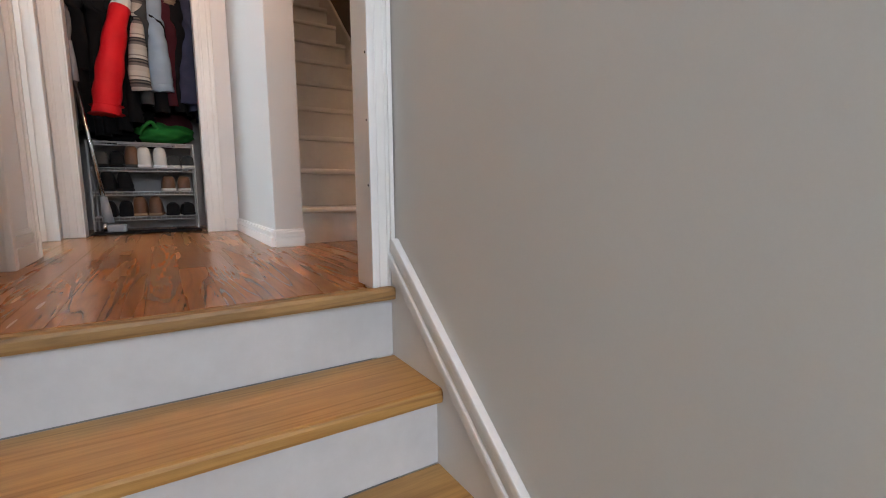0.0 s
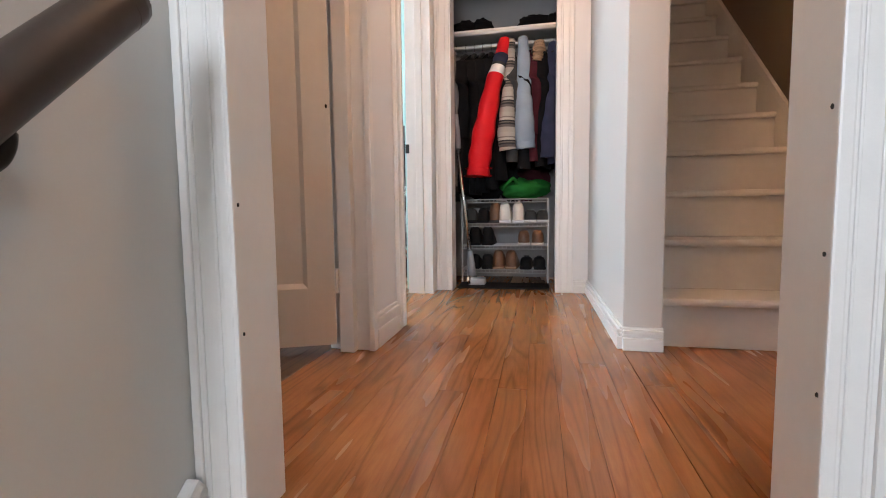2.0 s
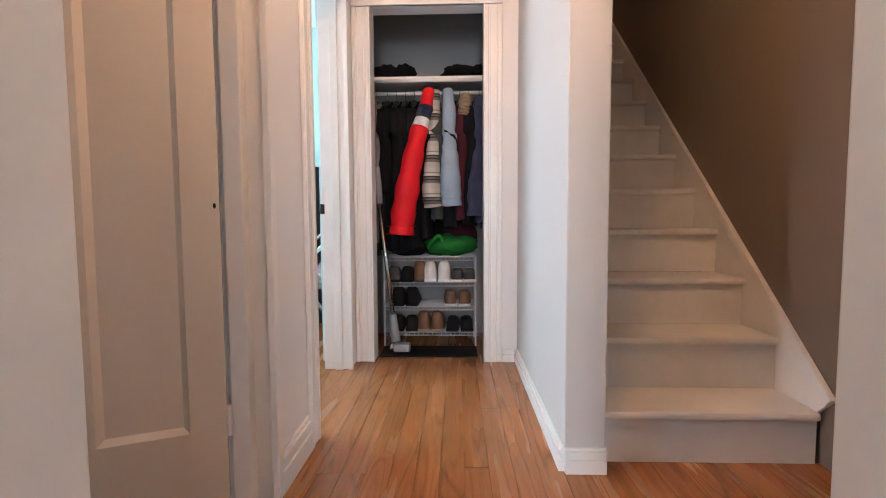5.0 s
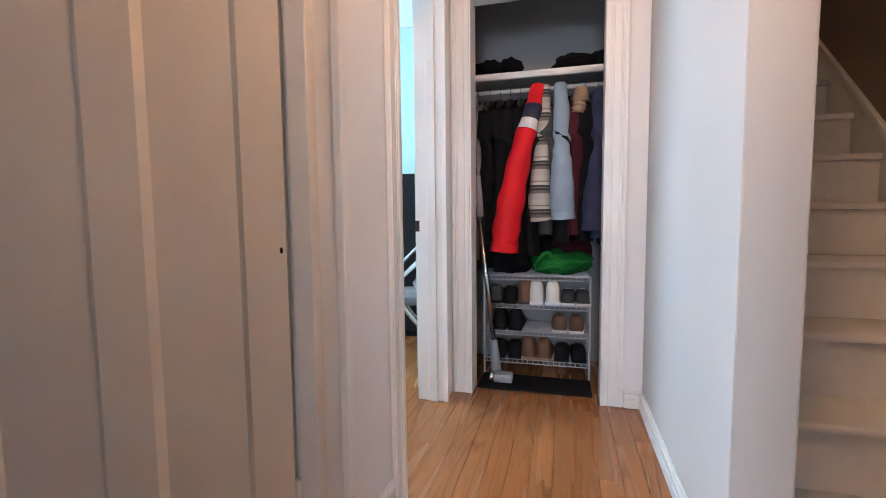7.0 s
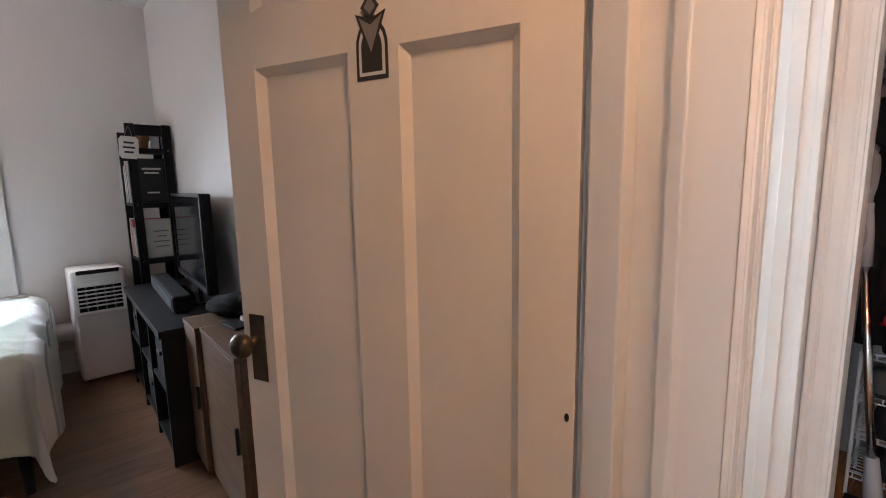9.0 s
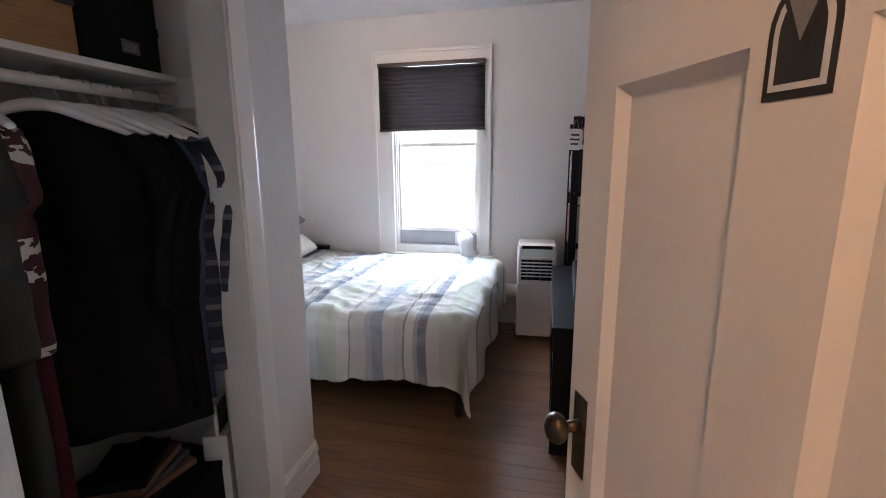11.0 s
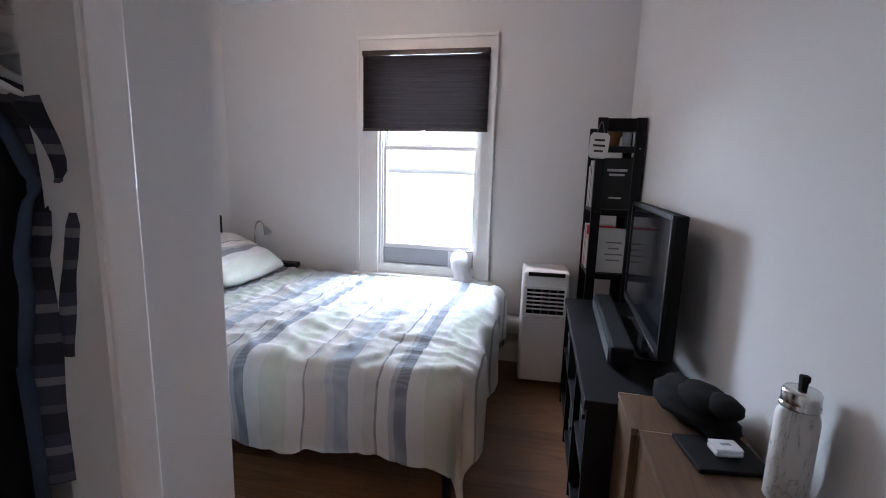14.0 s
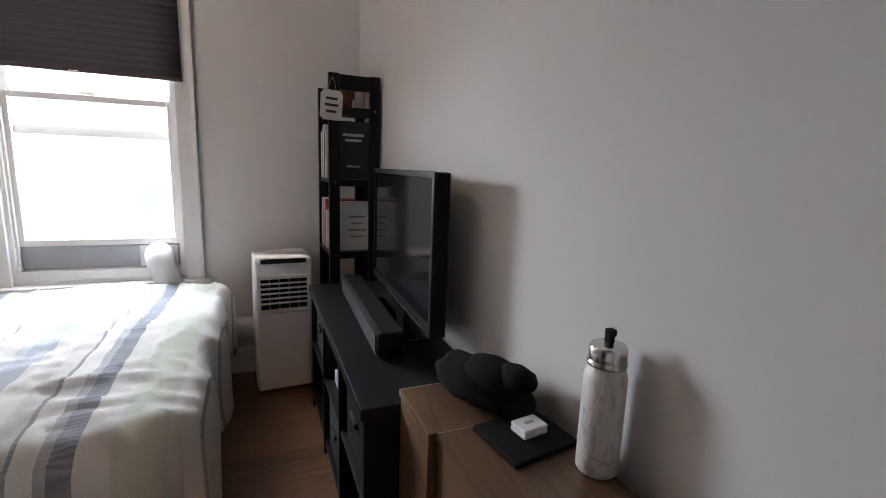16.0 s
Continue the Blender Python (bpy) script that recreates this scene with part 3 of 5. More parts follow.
def baseboard(name, runs, height=0.13):
    """Runs of skirting with a stepped top. Each run: x0, x1, y0, y1 of its footprint and the axis it thins along."""
    bm = bmesh.new()
    for x0, x1, y0, y1, nx, ny in runs:
        for a, b, k in ((0, height * 0.55, 1.0), (height * 0.55, height * 0.72, 0.65), (height * 0.72, height * 0.88, 0.95), (height * 0.88, height, 0.5)):
            t = 0.018 * k
            solid(bm, x0 - (t if nx < 0 else 0), x1 + (t if nx > 0 else 0), y0 - (t if ny < 0 else 0), y1 + (t if ny > 0 else 0), a, b, 0.003)
    return tagged(part(name, bm, TRIM), "white stepped wooden baseboard", "baseboard", "", "structure")


baseboard("baseboard_hall_left", [(-0.300, -0.299, 1.80, 2.07, 1, 0)])
baseboard("baseboard_hall_right", [(0.604, 0.605, 1.945, 3.10, -1, 0), (0.604, 0.741, 1.944, 1.945, 0, -1)], 0.085)
baseboard("baseboard_closet_wall", [(0.515, 0.586, 3.118, 3.119, 0, -1)], 0.085)
baseboard("baseboard_bedroom", [(-4.08, -4.079, -1.25, 1.76, 1, 0), (-1.93, -1.666, 0.371, 0.372, 0, 1), (-1.931, -1.93, -1.25, 0.372, -1, 0), (-4.06, -1.95, -1.25, -1.249, 0, 1), (-0.744, -0.48, 0.371, 0.372, 0, 1)], 0.16)

# ---------------------------------------------------------------- upper staircase
RISE, RUN, SX0, SX1 = 0.203, 0.21, 0.742, 1.472
for k in range(12):
    z, y = 0.185 + RISE * k, 2.01 + RUN * k
    step = thing("stair_step", "cream painted wooden stair step with rounded nosing", "step", "upper stair steps")
    block("tread", (SX0, SX1, y - 0.022, y + RUN + 0.012, z - 0.028, z), STEPWHITE, step, 0.010)
    block("riser", (SX0, SX1, y, y + 0.014, z - (RISE if k else 0.185) + 0.001, z - 0.029), STEPWHITE, step)
bm = bmesh.new()
m = Matrix.Translation((0, 2.17, 0.45)) @ Matrix.Rotation(math.atan2(RISE, RUN), 4, "X")
solid(bm, 1.473, 1.489, -0.30, 3.4, -0.32, 0.0, 0.002, m)
solid(bm, 1.467, 1.489, -0.30, 3.4, -0.03, 0.004, 0.005, m)
tagged(part("baseboard_stairway", bm, STEPWHITE), "cream painted stringer board sloping with the stairs", "stringer", "", "structure")

# ---------------------------------------------------------------- handrail
rail = thing("handrail", "dark brown round wooden handrail on iron brackets", "handrail")
bm = bmesh.new()
RS = 1.03
sweep(bm, [(-0.165, 0.672, 0.738), (-0.165, 0.647, 0.713), (-0.165, 0.2, 0.713 - 0.447 * RS), (-0.165, -1.3, 0.713 - 1.947 * RS)], 0.029, 16)
part("rail", bm, RAIL, rail, "", True)
for y in (0.555, -0.6):
    z = 0.713 - (0.647 - y) * RS
    bm = bmesh.new()
    sweep(bm, [(-0.165, y, z - 0.02), (-0.167, y, z - 0.050), (-0.19, y, z - 0.068), (-0.246, y, z - 0.070)], 0.008, 10)
    cyl(bm, (-0.243, y, z - 0.070), (-0.236, y, z - 0.070), 0.024)
    part("bracket", bm, DARKIRON, rail, "dark iron bracket", True)

# ---------------------------------------------------------------- bedroom door, ajar
door = thing("door_1", "cream painted panelled wooden door standing open, with sticker", "door", "", "structure",
             Matrix.Translation((-0.428, 1.752, 0.0)) @ Matrix.Rotation(math.atan2(-0.31, -0.71), 4, "Z"))
# door frame of reference: x from the hinge to the handle edge; the hall face is +y
bm = bmesh.new()
DW, DT, DH = 0.76, 0.042, 2.02
PAN = [(0.095, 0.315, 0.24, 1.52), (0.425, 0.665, 0.24, 1.52), (0.095, 0.665, 1.63, 1.91)]
for d in ((0, 0.095, 0.03, DH), (0.665, DW, 0.03, DH), (0.0951, 0.6649, 0.03, 0.24), (0.0951, 0.6649, 1.52, 1.63), (0.0951, 0.6649, 1.91, DH), (0.315, 0.425, 0.2401, 1.5199)):
    solid(bm, d[0], d[1], -DT / 2, DT / 2, d[2], d[3])
part("frame", bm, DOORPAINT, door)
for a, b, c, d in PAN:
    bm = bmesh.new()
    solid(bm, a, b, -0.005, 0.005, c, d)
    for s in (-1, 1):
        w = 0.017
        outer = [bm.verts.new((x, s * (DT / 2 - 0.001), z)) for x, z in ((a, c), (b, c), (b, d), (a, d))]
        inner = [bm.verts.new((x, s * 0.0052, z)) for x, z in ((a + w, c + w), (b - w, c + w), (b - w, d - w), (a + w, d - w))]
        foot = [bm.verts.new((x, s * 0.004, z)) for x, z in ((a, c), (b, c), (b, d), (a, d))]
        for k in range(4):
            q = (k + 1) % 4
            bm.faces.new((outer[k], outer[q], inner[q], inner[k]))
            bm.faces.new((outer[q], outer[k], foot[k], foot[q]))
    bmesh.ops.recalc_face_normals(bm, faces=bm.faces[:])
    part("panel", bm, DOORPAINT, door)
for s in (1, -1):
    bm = bmesh.new()
    y0, y1 = (DT / 2, DT / 2 + 0.003) if s > 0 else (-DT / 2 - 0.003, -DT / 2)
    solid(bm, 0.692, 0.738, y0, y1, 0.825, 0.985, 0.0012)
    plate = part("handle_plate", bm, BRASS, door, "aged brass lock plate")
    bm = bmesh.new()
    yy = DT / 2
    for r0, r1, u, v in ((0.012, 0.010, 0.003, 0.03),):
        cyl(bm, (0.715, s * (yy + u), 0.925), (0.715, s * (yy + v), 0.925), r0, r1)
    ball(bm, (0.715, s * (yy + 0.048), 0.925), 0.029, 0.021, 0.029, 20)
    part("knob", bm, BRASS, plate, "round aged brass knob", True)
for z in (0.22, 1.80):
    bm = bmesh.new()
    cyl(bm, (-0.008, 0.021, z), (-0.008, 0.021, z + 0.09), 0.008)
    part("hinge", bm, TRIM, door, "painted-over hinge")
bm = bmesh.new()
ball(bm, (0.012, DT / 2, 0.885), 0.004, 0.003, 0.008, 8)
part("nail_hole", bm, DARKIRON, door, "dark nail hole")
# sticker: an arch with a wedge and a diamond above


def flat_shape(name, pts, material, parent, y0, y1):
    bm = bmesh.new()
    f = bm.faces.new([bm.verts.new((x, y0, z)) for x, z in pts])
    ret = bmesh.ops.extrude_face_region(bm, geom=[f])
    bmesh.ops.translate(bm, vec=(0, y1 - y0, 0), verts=[v for v in ret["geom"] if isinstance(v, bmesh.types.BMVert)])
    return part(name, bm, material, parent)


SC = 0.370
arch = lambda w, z0, zs, r: [(SC - w, z0), (SC + w, z0), (SC + w, zs)] + [(SC + w * math.cos(a), zs + r * math.sin(a)) for a in np.linspace(0.25, math.pi - 0.25, 9)] + [(SC - w, zs)]
F = DT / 2
sticker = flat_shape("sticker", arch(0.034, 1.465, 1.525, 0.045), INK, door, F + 0.0004, F + 0.0010)
flat_shape("pale_border", arch(0.028, 1.473, 1.523, 0.040), PAPER, sticker, F + 0.0010, F + 0.0015)
flat_shape("dark_field", arch(0.022, 1.479, 1.521, 0.034), INK, sticker, F + 0.0015, F + 0.0020)
flat_shape("wedge_edge", [(SC, 1.500), (SC - 0.033, 1.582), (SC - 0.012, 1.574), (SC + 0.012, 1.574), (SC + 0.033, 1.582)], INK, sticker, F + 0.0020, F + 0.0024)
flat_shape("wedge", [(SC, 1.513), (SC - 0.025, 1.575), (SC, 1.560), (SC + 0.025, 1.575)], GREYCLOTH, sticker, F + 0.0024, F + 0.0028)
flat_shape("diamond_edge", [(SC, 1.568), (SC - 0.020, 1.590), (SC, 1.616), (SC + 0.020, 1.590)], INK, sticker, F + 0.0028, F + 0.0032)
flat_shape("diamond", [(SC, 1.576), (SC - 0.012, 1.590), (SC, 1.606), (SC + 0.012, 1.590)], GREYCLOTH, sticker, F + 0.0032, F + 0.0036)

# ---------------------------------------------------------------- window with blind
win = thing("window_1", "white painted sash window with bright daylight outside", "window", "", "structure")
bm = bmesh.new()
CX = -4.079
for d in ((-0.13, 0.03, 0.60, 2.19), (0.79, 0.885, 0.60, 2.19)):
    solid(bm, CX, CX + 0.02, d[0], d[1], d[2], d[3], 0.003)
    e = (d[0], d[0] + 0.018) if d[0] < 0 else (d[1] - 0.018, d[1])
    solid(bm, CX, CX + 0.03, e[0], e[1], d[2], d[3] + 0.1, 0.004)
solid(bm, CX, CX + 0.021, -0.13, 0.885, 2.191, 2.305, 0.003)
solid(bm, CX, CX + 0.034, -0.132, 0.887, 2.285, 2.310, 0.004)
part("window_frame", bm, TRIM, win)
bm = bmesh.new()
solid(bm, -4.14, -4.02, -0.16, 0.92, 0.575, 0.60, 0.006)
solid(bm, CX, CX + 0.018, -0.11, 0.87, 0.50, 0.574, 0.003)
part("window_sill", bm, TRIM, win)
bm = bmesh.new()
for d in ((WY0, WY0 + 0.016), (WY1 - 0.016, WY1)):
    solid(bm, -4.21, -4.085, d[0], d[1], WZ0, WZ1)
    c = d[0] if d[0] > 0.4 else d[1]
    solid(bm, -4.118, -4.10, min(c, c - 0.012 if d[0] > 0.4 else c + 0.012), max(c, c - 0.012 if d[0] > 0.4 else c + 0.012), WZ0, WZ1, 0.002)
solid(bm, -4.21, -4.085, WY0 + 0.016, WY1 - 0.016, WZ1 - 0.016, WZ1)
solid(bm, -4.21, -4.085, WY0 + 0.016, WY1 - 0.016, WZ0, WZ0 + 0.05)
part("window_lining", bm, TRIM, win)


def sash(name, x0, x1, y0, y1, z0, z1, side, top, bottom):
    bm = bmesh.new()
    solid(bm, x0, x1, y0, y0 + side, z0, z1, 0.003)
    solid(bm, x0, x1, y1 - side, y1, z0, z1, 0.003)
    solid(bm, x0, x1, y0 + side, y1 - side, z1 - top, z1, 0.003)
    solid(bm, x0, x1, y0 + side, y1 - side, z0, z0 + bottom, 0.003)
    s = part(name, bm, TRIM, win)
    g = block("pane", ((x0 + x1) / 2 - 0.002, (x0 + x1) / 2 + 0.002, y0 + side - 0.003, y1 - side + 0.003, z0 + bottom - 0.003, z1 - top + 0.003), GLASS, s, 0, "clear glass pane")
    g.visible_shadow = False
    return s


sash("lower_sash", -4.150, -4.122, WY0 + 0.017, WY1 - 0.017, 0.795, 1.56, 0.032, 0.032, 0.034)
sash("upper_sash", -4.185, -4.155, WY0 + 0.017, WY1 - 0.017, 1.36, 2.172, 0.034, 0.034, 0.045)
bm = bmesh.new()
solid(bm, -4.135, -4.120, 0.37, 0.43, 1.561, 1.575, 0.003)
part("sash_lock", bm, TRIM, win)
vent = thing("vent_panel", "grey adjustable vent panel under the raised sash", "vent panel")
block("panel", (-4.140, -4.122, WY0 + 0.018, WY1 - 0.018, 0.672, 0.793), GREYPLASTIC, vent, 0.002)
block("slider", (-4.1215, -4.116, 0.30, 0.72, 0.680, 0.785), GREYPLASTIC, vent, 0.002)
block("hose_plate", (-4.1155, -4.108, 0.57, 0.75, 0.676, 0.790), PLASTIC, vent, 0.003, "white hose outlet plate")
for y, z in ((0.06, 0.685), (0.06, 0.780), (0.755, 0.685), (0.755, 0.780)):
    bm = bmesh.new()
    cyl(bm, (-4.1215, y, z), (-4.116, y, z), 0.006, seg=10)
    part("screw", bm, CHROME, vent, "small bright screw")

blind = thing("pleated_blind", "dark brown pleated window blind, half lowered", "blind")
bm = bmesh.new()
N = 29
zs = [1.672 + (2.170 - 1.672) * k / N for k in range(N + 1)]
cols = 24
grid = []
for k, z in enumerate(zs):
    row = []
    for c in range(cols + 1):
        y = -0.075 + 0.908 * c / cols
        x = -4.036 + (0.0025 if k % 2 else -0.0025) + 0.0025 * noise.noise(Vector((y * 6, z * 9, 0)))
        row.append(bm.verts.new((x, y, z)))
    grid.append(row)
for a, b in zip(grid, grid[1:]):
    for c in range(cols):
        bm.faces.new((a[c], a[c + 1], b[c + 1], b[c]))
bmesh.ops.solidify(bm, geom=bm.faces[:], thickness=0.002)
part("pleats", bm, BLINDM, blind)
block("bottom_rail", (-4.046, -4.026, -0.077, 0.835, 1.655, 1.672), RAIL, blind, 0.003)
block("head_rail", (-4.058, -4.020, -0.077, 0.835, 2.171, 2.205), RAIL, blind, 0.004)
bm = bmesh.new()
solid(bm, -4.026, -4.018, 0.36, 0.40, 1.650, 1.662, 0.002)
part("pull_tab", bm, CHROME, blind, "small pale pull tab")

# ---------------------------------------------------------------- bed
BX0, BX1, BY0, BY1 = -3.93, -2.44, -1.16, 1.00
bed = thing("bed", "double bed with dark base and low dark headboard", "bed")
block("base", (BX0 + 0.04, BX1 - 0.05, BY0 + 0.02, BY1 - 0.06, 0.20, 0.33), SHEET, bed, 0.015, "black fabric bed base")
block("mattress", (BX0 + 0.03, BX1 - 0.04, BY0 + 0.02, BY1 - 0.05, 0.33, 0.525), WHITECLOTH, bed, 0.05, "white mattress")
for x in (BX0 + 0.08, BX1 - 0.085):
    for y in (BY0 + 0.08, BY1 - 0.085):
        bm = bmesh.new()
        cyl(bm, (x, y, 0.0), (x, y, 0.20), 0.018, 0.028, 14)
        part("leg", bm, BLACK, bed)
block("headboard", (-3.88, BX1 - 0.02, -1.235, -1.17, 0.25, 1.0), BLACK, bed, 0.012, "black slab headboard")

bm = bmesh.new()
NX, NY = 120, 130
DX0, DX1, DY0, DY1 = -4.28, -2.05, -0.75, 1.37
rows = []
for i in range(NX + 1):
    row = []
    for j in range(NY + 1):
        u, v = DX0 + (DX1 - DX0) * i / NX, DY0 + (DY1 - DY0) * j / NY
        ex, ey = max(0.0, u - (BX1 - 0.05), (BX0 + 0.02) - u), max(0.0, v - (BY1 - 0.06))
        q = Vector((u, v, 0))
        ridge = lambda f, g, k: 1 - abs(2 * noise.noise(Vector((u * f + 0.5 * noise.noise(q * 2.0), v * g + 0.5 * noise.noise(q * 2.3 + Vector((7, 1, 0))), k))))
        top = 0.600 + 0.030 * noise.noise(Vector((u * 1.9, v * 1.9, 3))) + 0.012 * ridge(3.2, 5.5, 1) ** 3 + 0.015 * ridge(6.5, 3.4, 7) ** 4 + 0.007 * ridge(13, 11, 17) ** 2
        px, py = min(max(u, BX0 + 0.02), BX1 - 0.05), min(v, BY1 - 0.06)
        drop = max(ex, ey) + 0.35 * min(ex, ey)
        r = 0.085
        out = r * math.sin(min(drop / r, math.pi / 2)) if drop < r * 1.57 else r
        dn = r * (1 - math.cos(min(drop / r, math.pi / 2))) + max(0.0, drop - r * 1.57)
        wave = 0.030 * math.sin((u * 9 if ey > ex else v * 9) + 2 * noise.noise(Vector((u * 2, v * 2, 9)))) * min(1, drop / 0.2)
        dirx = (1 if u > BX1 - 0.05 else -1) * (ex / (ex + ey + 1e-6)) if ex > 0 else 0
        diry = ey / (ex + ey + 1e-6) if ey > 0 else 0
        row.append(bm.verts.new((px + dirx * (out + wave + 0.1 * min(ex, ey)), py + diry * (out + wave + 0.1 * min(ex, ey)), top - dn + 0.02 * noise.noise(Vector((u * 5, v * 5, 2))) * min(1, drop * 4))))
    rows.append(row)
for a, b in zip(rows, rows[1:]):
    for j in range(NY):
        bm.faces.new((a[j], a[j + 1], b[j + 1], b[j]))
bmesh.ops.solidify(bm, geom=bm.faces[:], thickness=0.018)
duvet = tagged(part("duvet", bm, DUVET, None, "", True), "rumpled white duvet with slate, grey and green stripes on the bed", "duvet")


def pillow(x0, x1, y0, y1, z, tilt, label):
    bm = bmesh.new()
    n = 26
    lay = {}
    for s in (1, -1):
        for i in range(n + 1):
            for j in range(n + 1):
                a, b = 2 * i / n - 1, 2 * j / n - 1
                h = 0.095 * (max(0, 1 - a ** 4) ** 0.6) * (max(0, 1 - b ** 4) ** 0.6) * (1 + 0.18 * noise.noise(Vector((a * 2.5, b * 2.5, x0 + s))))
                edge = i in (0, n) or j in (0, n)
                if edge and s < 0:
                    lay[s, i, j] = lay[1, i, j]
                else:
                    k = 1 - 0.06 * (a * a * b * b)
                    lay[s, i, j] = bm.verts.new((a * (x1 - x0) / 2 * k, b * (y1 - y0) / 2 * k, s * h + 0.01 * noise.noise(Vector((a * 5, b * 5, 4)))))
        for i in range(n):
            for j in range(n):
                bm.faces.new((lay[s, i, j], lay[s, i + 1, j], lay[s, i + 1, j + 1], lay[s, i, j + 1]))
    ob = tagged(part("pillow", bm, DUVET, None, "", True), label, "pillow", "pillows on the bed")
    ob.matrix_basis = Matrix.Translation(((x0 + x1) / 2, (y0 + y1) / 2, z)) @ Matrix.Rotation(radians(tilt), 4, "X")
    return ob


pillow(-3.88, -3.18, -1.14, -0.60, 0.745, -22, "plump striped pillow at the bed head")
pillow(-3.16, -2.48, -1.13, -0.62, 0.74, -20, "plump striped pillow at the bed head beside another")

nightstand = thing("nightstand", "small black nightstand beside the bed", "nightstand")
block("top", (-4.055, -3.965, -1.22, -0.62, 0.60, 0.64), BLACK, nightstand, 0.005)
block("body", (-4.05, -3.97, -1.21, -0.64, 0.06, 0.599), BLACK, nightstand, 0.004)
block("plinth", (-4.04, -3.98, -1.19, -0.66, 0.0, 0.06), BLACKMATT, nightstand)
lampn = thing("reading_lamp", "thin grey gooseneck reading lamp on the nightstand", "lamp")
bm = bmesh.new()
cyl(bm, (-4.01, -0.98, 0.641), (-4.01, -0.98, 0.655), 0.035)
part("base", bm, DARKIRON, lampn)
bm = bmesh.new()
sweep(bm, [(-4.01, -0.98, 0.655), (-4.01, -0.985, 0.80), (-4.01, -0.97, 0.925), (-4.0, -0.92, 0.95), (-3.99, -0.87, 0.90)], 0.006, 10)
part("stem", bm, CHROME, lampn, "", True)
bm = bmesh.new()
cyl(bm, (-3.992, -0.885, 0.915), (-3.985, -0.85, 0.86), 0.012, 0.032)
part("shade", bm, GREYPLASTIC, lampn, "", True)

# ---------------------------------------------------------------- air conditioner and hose
AM = Matrix.Translation((-3.90, 1.285, 0)) @ Matrix.Rotation(radians(3), 4, "Z")
ac = thing("air_conditioner", "white portable air conditioner on the floor by the window", "air conditioner", at=AM)
AW, AD = 0.150, 0.16
bm = bmesh.new()
solid(bm, -AD, AD, -AW, AW, 0.02, 0.76, 0.022)
part("body", bm, PLASTIC, ac, "", True)
block("front_panel", (AD - 0.002, AD + 0.012, -AW + 0.012, AW - 0.012, 0.03, 0.465), PLASTIC, ac, 0.006)
block("grille_back", (AD - 0.002, AD + 0.002, -AW + 0.03, AW - 0.03, 0.485, 0.655), BLACKMATT, ac, 0, "dark air inlet")
bm = bmesh.new()
for y0, y1, z0, z1 in ((-AW + 0.012, -AW + 0.032, 0.47, 0.672), (AW - 0.032, AW - 0.012, 0.47, 0.672), (-AW + 0.032, AW - 0.032, 0.47, 0.487), (-AW + 0.032, AW - 0.032, 0.652, 0.672)):
    solid(bm, AD - 0.002, AD + 0.014, y0, y1, z0, z1, 0.004)
part("grille_frame", bm, PLASTIC, ac)
for k in range(5):
    z = 0.515 + 0.027 * k
    block("slat", (AD + 0.001, AD + 0.012, -AW + 0.033, AW - 0.033, z, z + 0.009), PLASTIC, ac, 0.002)
for k in range(4):
    y = -0.075 + 0.05 * k
    block("vane", (AD + 0.002, AD + 0.007, y - 0.002, y + 0.002, 0.49, 0.65), GREYPLASTIC, ac)
M2 = Matrix.Translation((AD - 0.005, 0, 0.735)) @ Matrix.Rotation(radians(-40), 4, "Y")
block("control_panel", (-0.03, 0.03, -AW + 0.035, AW - 0.035, -0.004, 0.012), BLACK, ac, 0.004, "black sloping control panel", M2)
block("control_label", (-0.008, 0.006, -0.075, 0.075, 0.0122, 0.0128), PAPER, ac, 0, "pale row of key symbols", M2)
for x in (-0.11, 0.11):
    for y in (-0.11, 0.11):
        bm = bmesh.new()
        cyl(bm, (x, y - 0.01, 0.012), (x, y + 0.01, 0.012), 0.012, seg=12)
        part("caster", bm, BLACKMATT, ac)
bm = bmesh.new()
sweep(bm, [(-4.107, 0.665, 0.735), (-4.06, 0.668, 0.742), (-4.005, 0.685, 0.70), (-3.985, 0.74, 0.56), (-3.99, 0.86, 0.38), (-4.0, 1.0, 0.32), (-4.0, 1.14, 0.31)], 0.062, 20, 0.06)
tagged(part("exhaust_hose", bm, PLASTIC, None, "", True), "white corrugated exhaust hose from air conditioner to window", "hose")

# ---------------------------------------------------------------- ladder bookcase
RM = Matrix.Translation((-3.92, 1.765, 0)) @ Matrix.Rotation(radians(2), 4, "Z")
shelf = thing("bookcase", "tall narrow black open bookcase holding books and pots", "bookcase", at=RM)
SW, SD, SH = 0.345, 0.265, 1.70
for x in (0.0, SW - 0.03):
    for y, top in ((-SD, SH - (0.03 if x == 0 else 0)), (-0.06, SH)):
        block("post", (x, x + 0.028, y, y + 0.052, 0, top), BLACK, shelf, 0.003)
    block("top_bar", (x, x + 0.026, -SD + 0.053, -0.061, SH - 0.075, SH - 0.004), BLACK, shelf, 0.003)
for z in (0.30, 0.815, 1.19, 1.545):
    block("shelf_board", (0.029, SW - 0.031, -SD + 0.006, -0.004, z - 0.02, z), BLACK, shelf, 0.002)
    block("side_bar", (SW - 0.028, SW - 0.006, -SD + 0.053, -0.061, z - 0.035, z), BLACK, shelf, 0.002)
    for y in (-SD + 0.026, -0.034):
        bm = bmesh.new()
        cyl(bm, (SW - 0.003, y, z - 0.012), (SW, y, z - 0.012), 0.005, seg=10)
        part("bolt", bm, CHROME, shelf, "bright bolt head")
block("back_panel", (0.03, SW - 0.032, -0.012, -0.004, 0.10, 1.5), BLACKMATT, shelf)


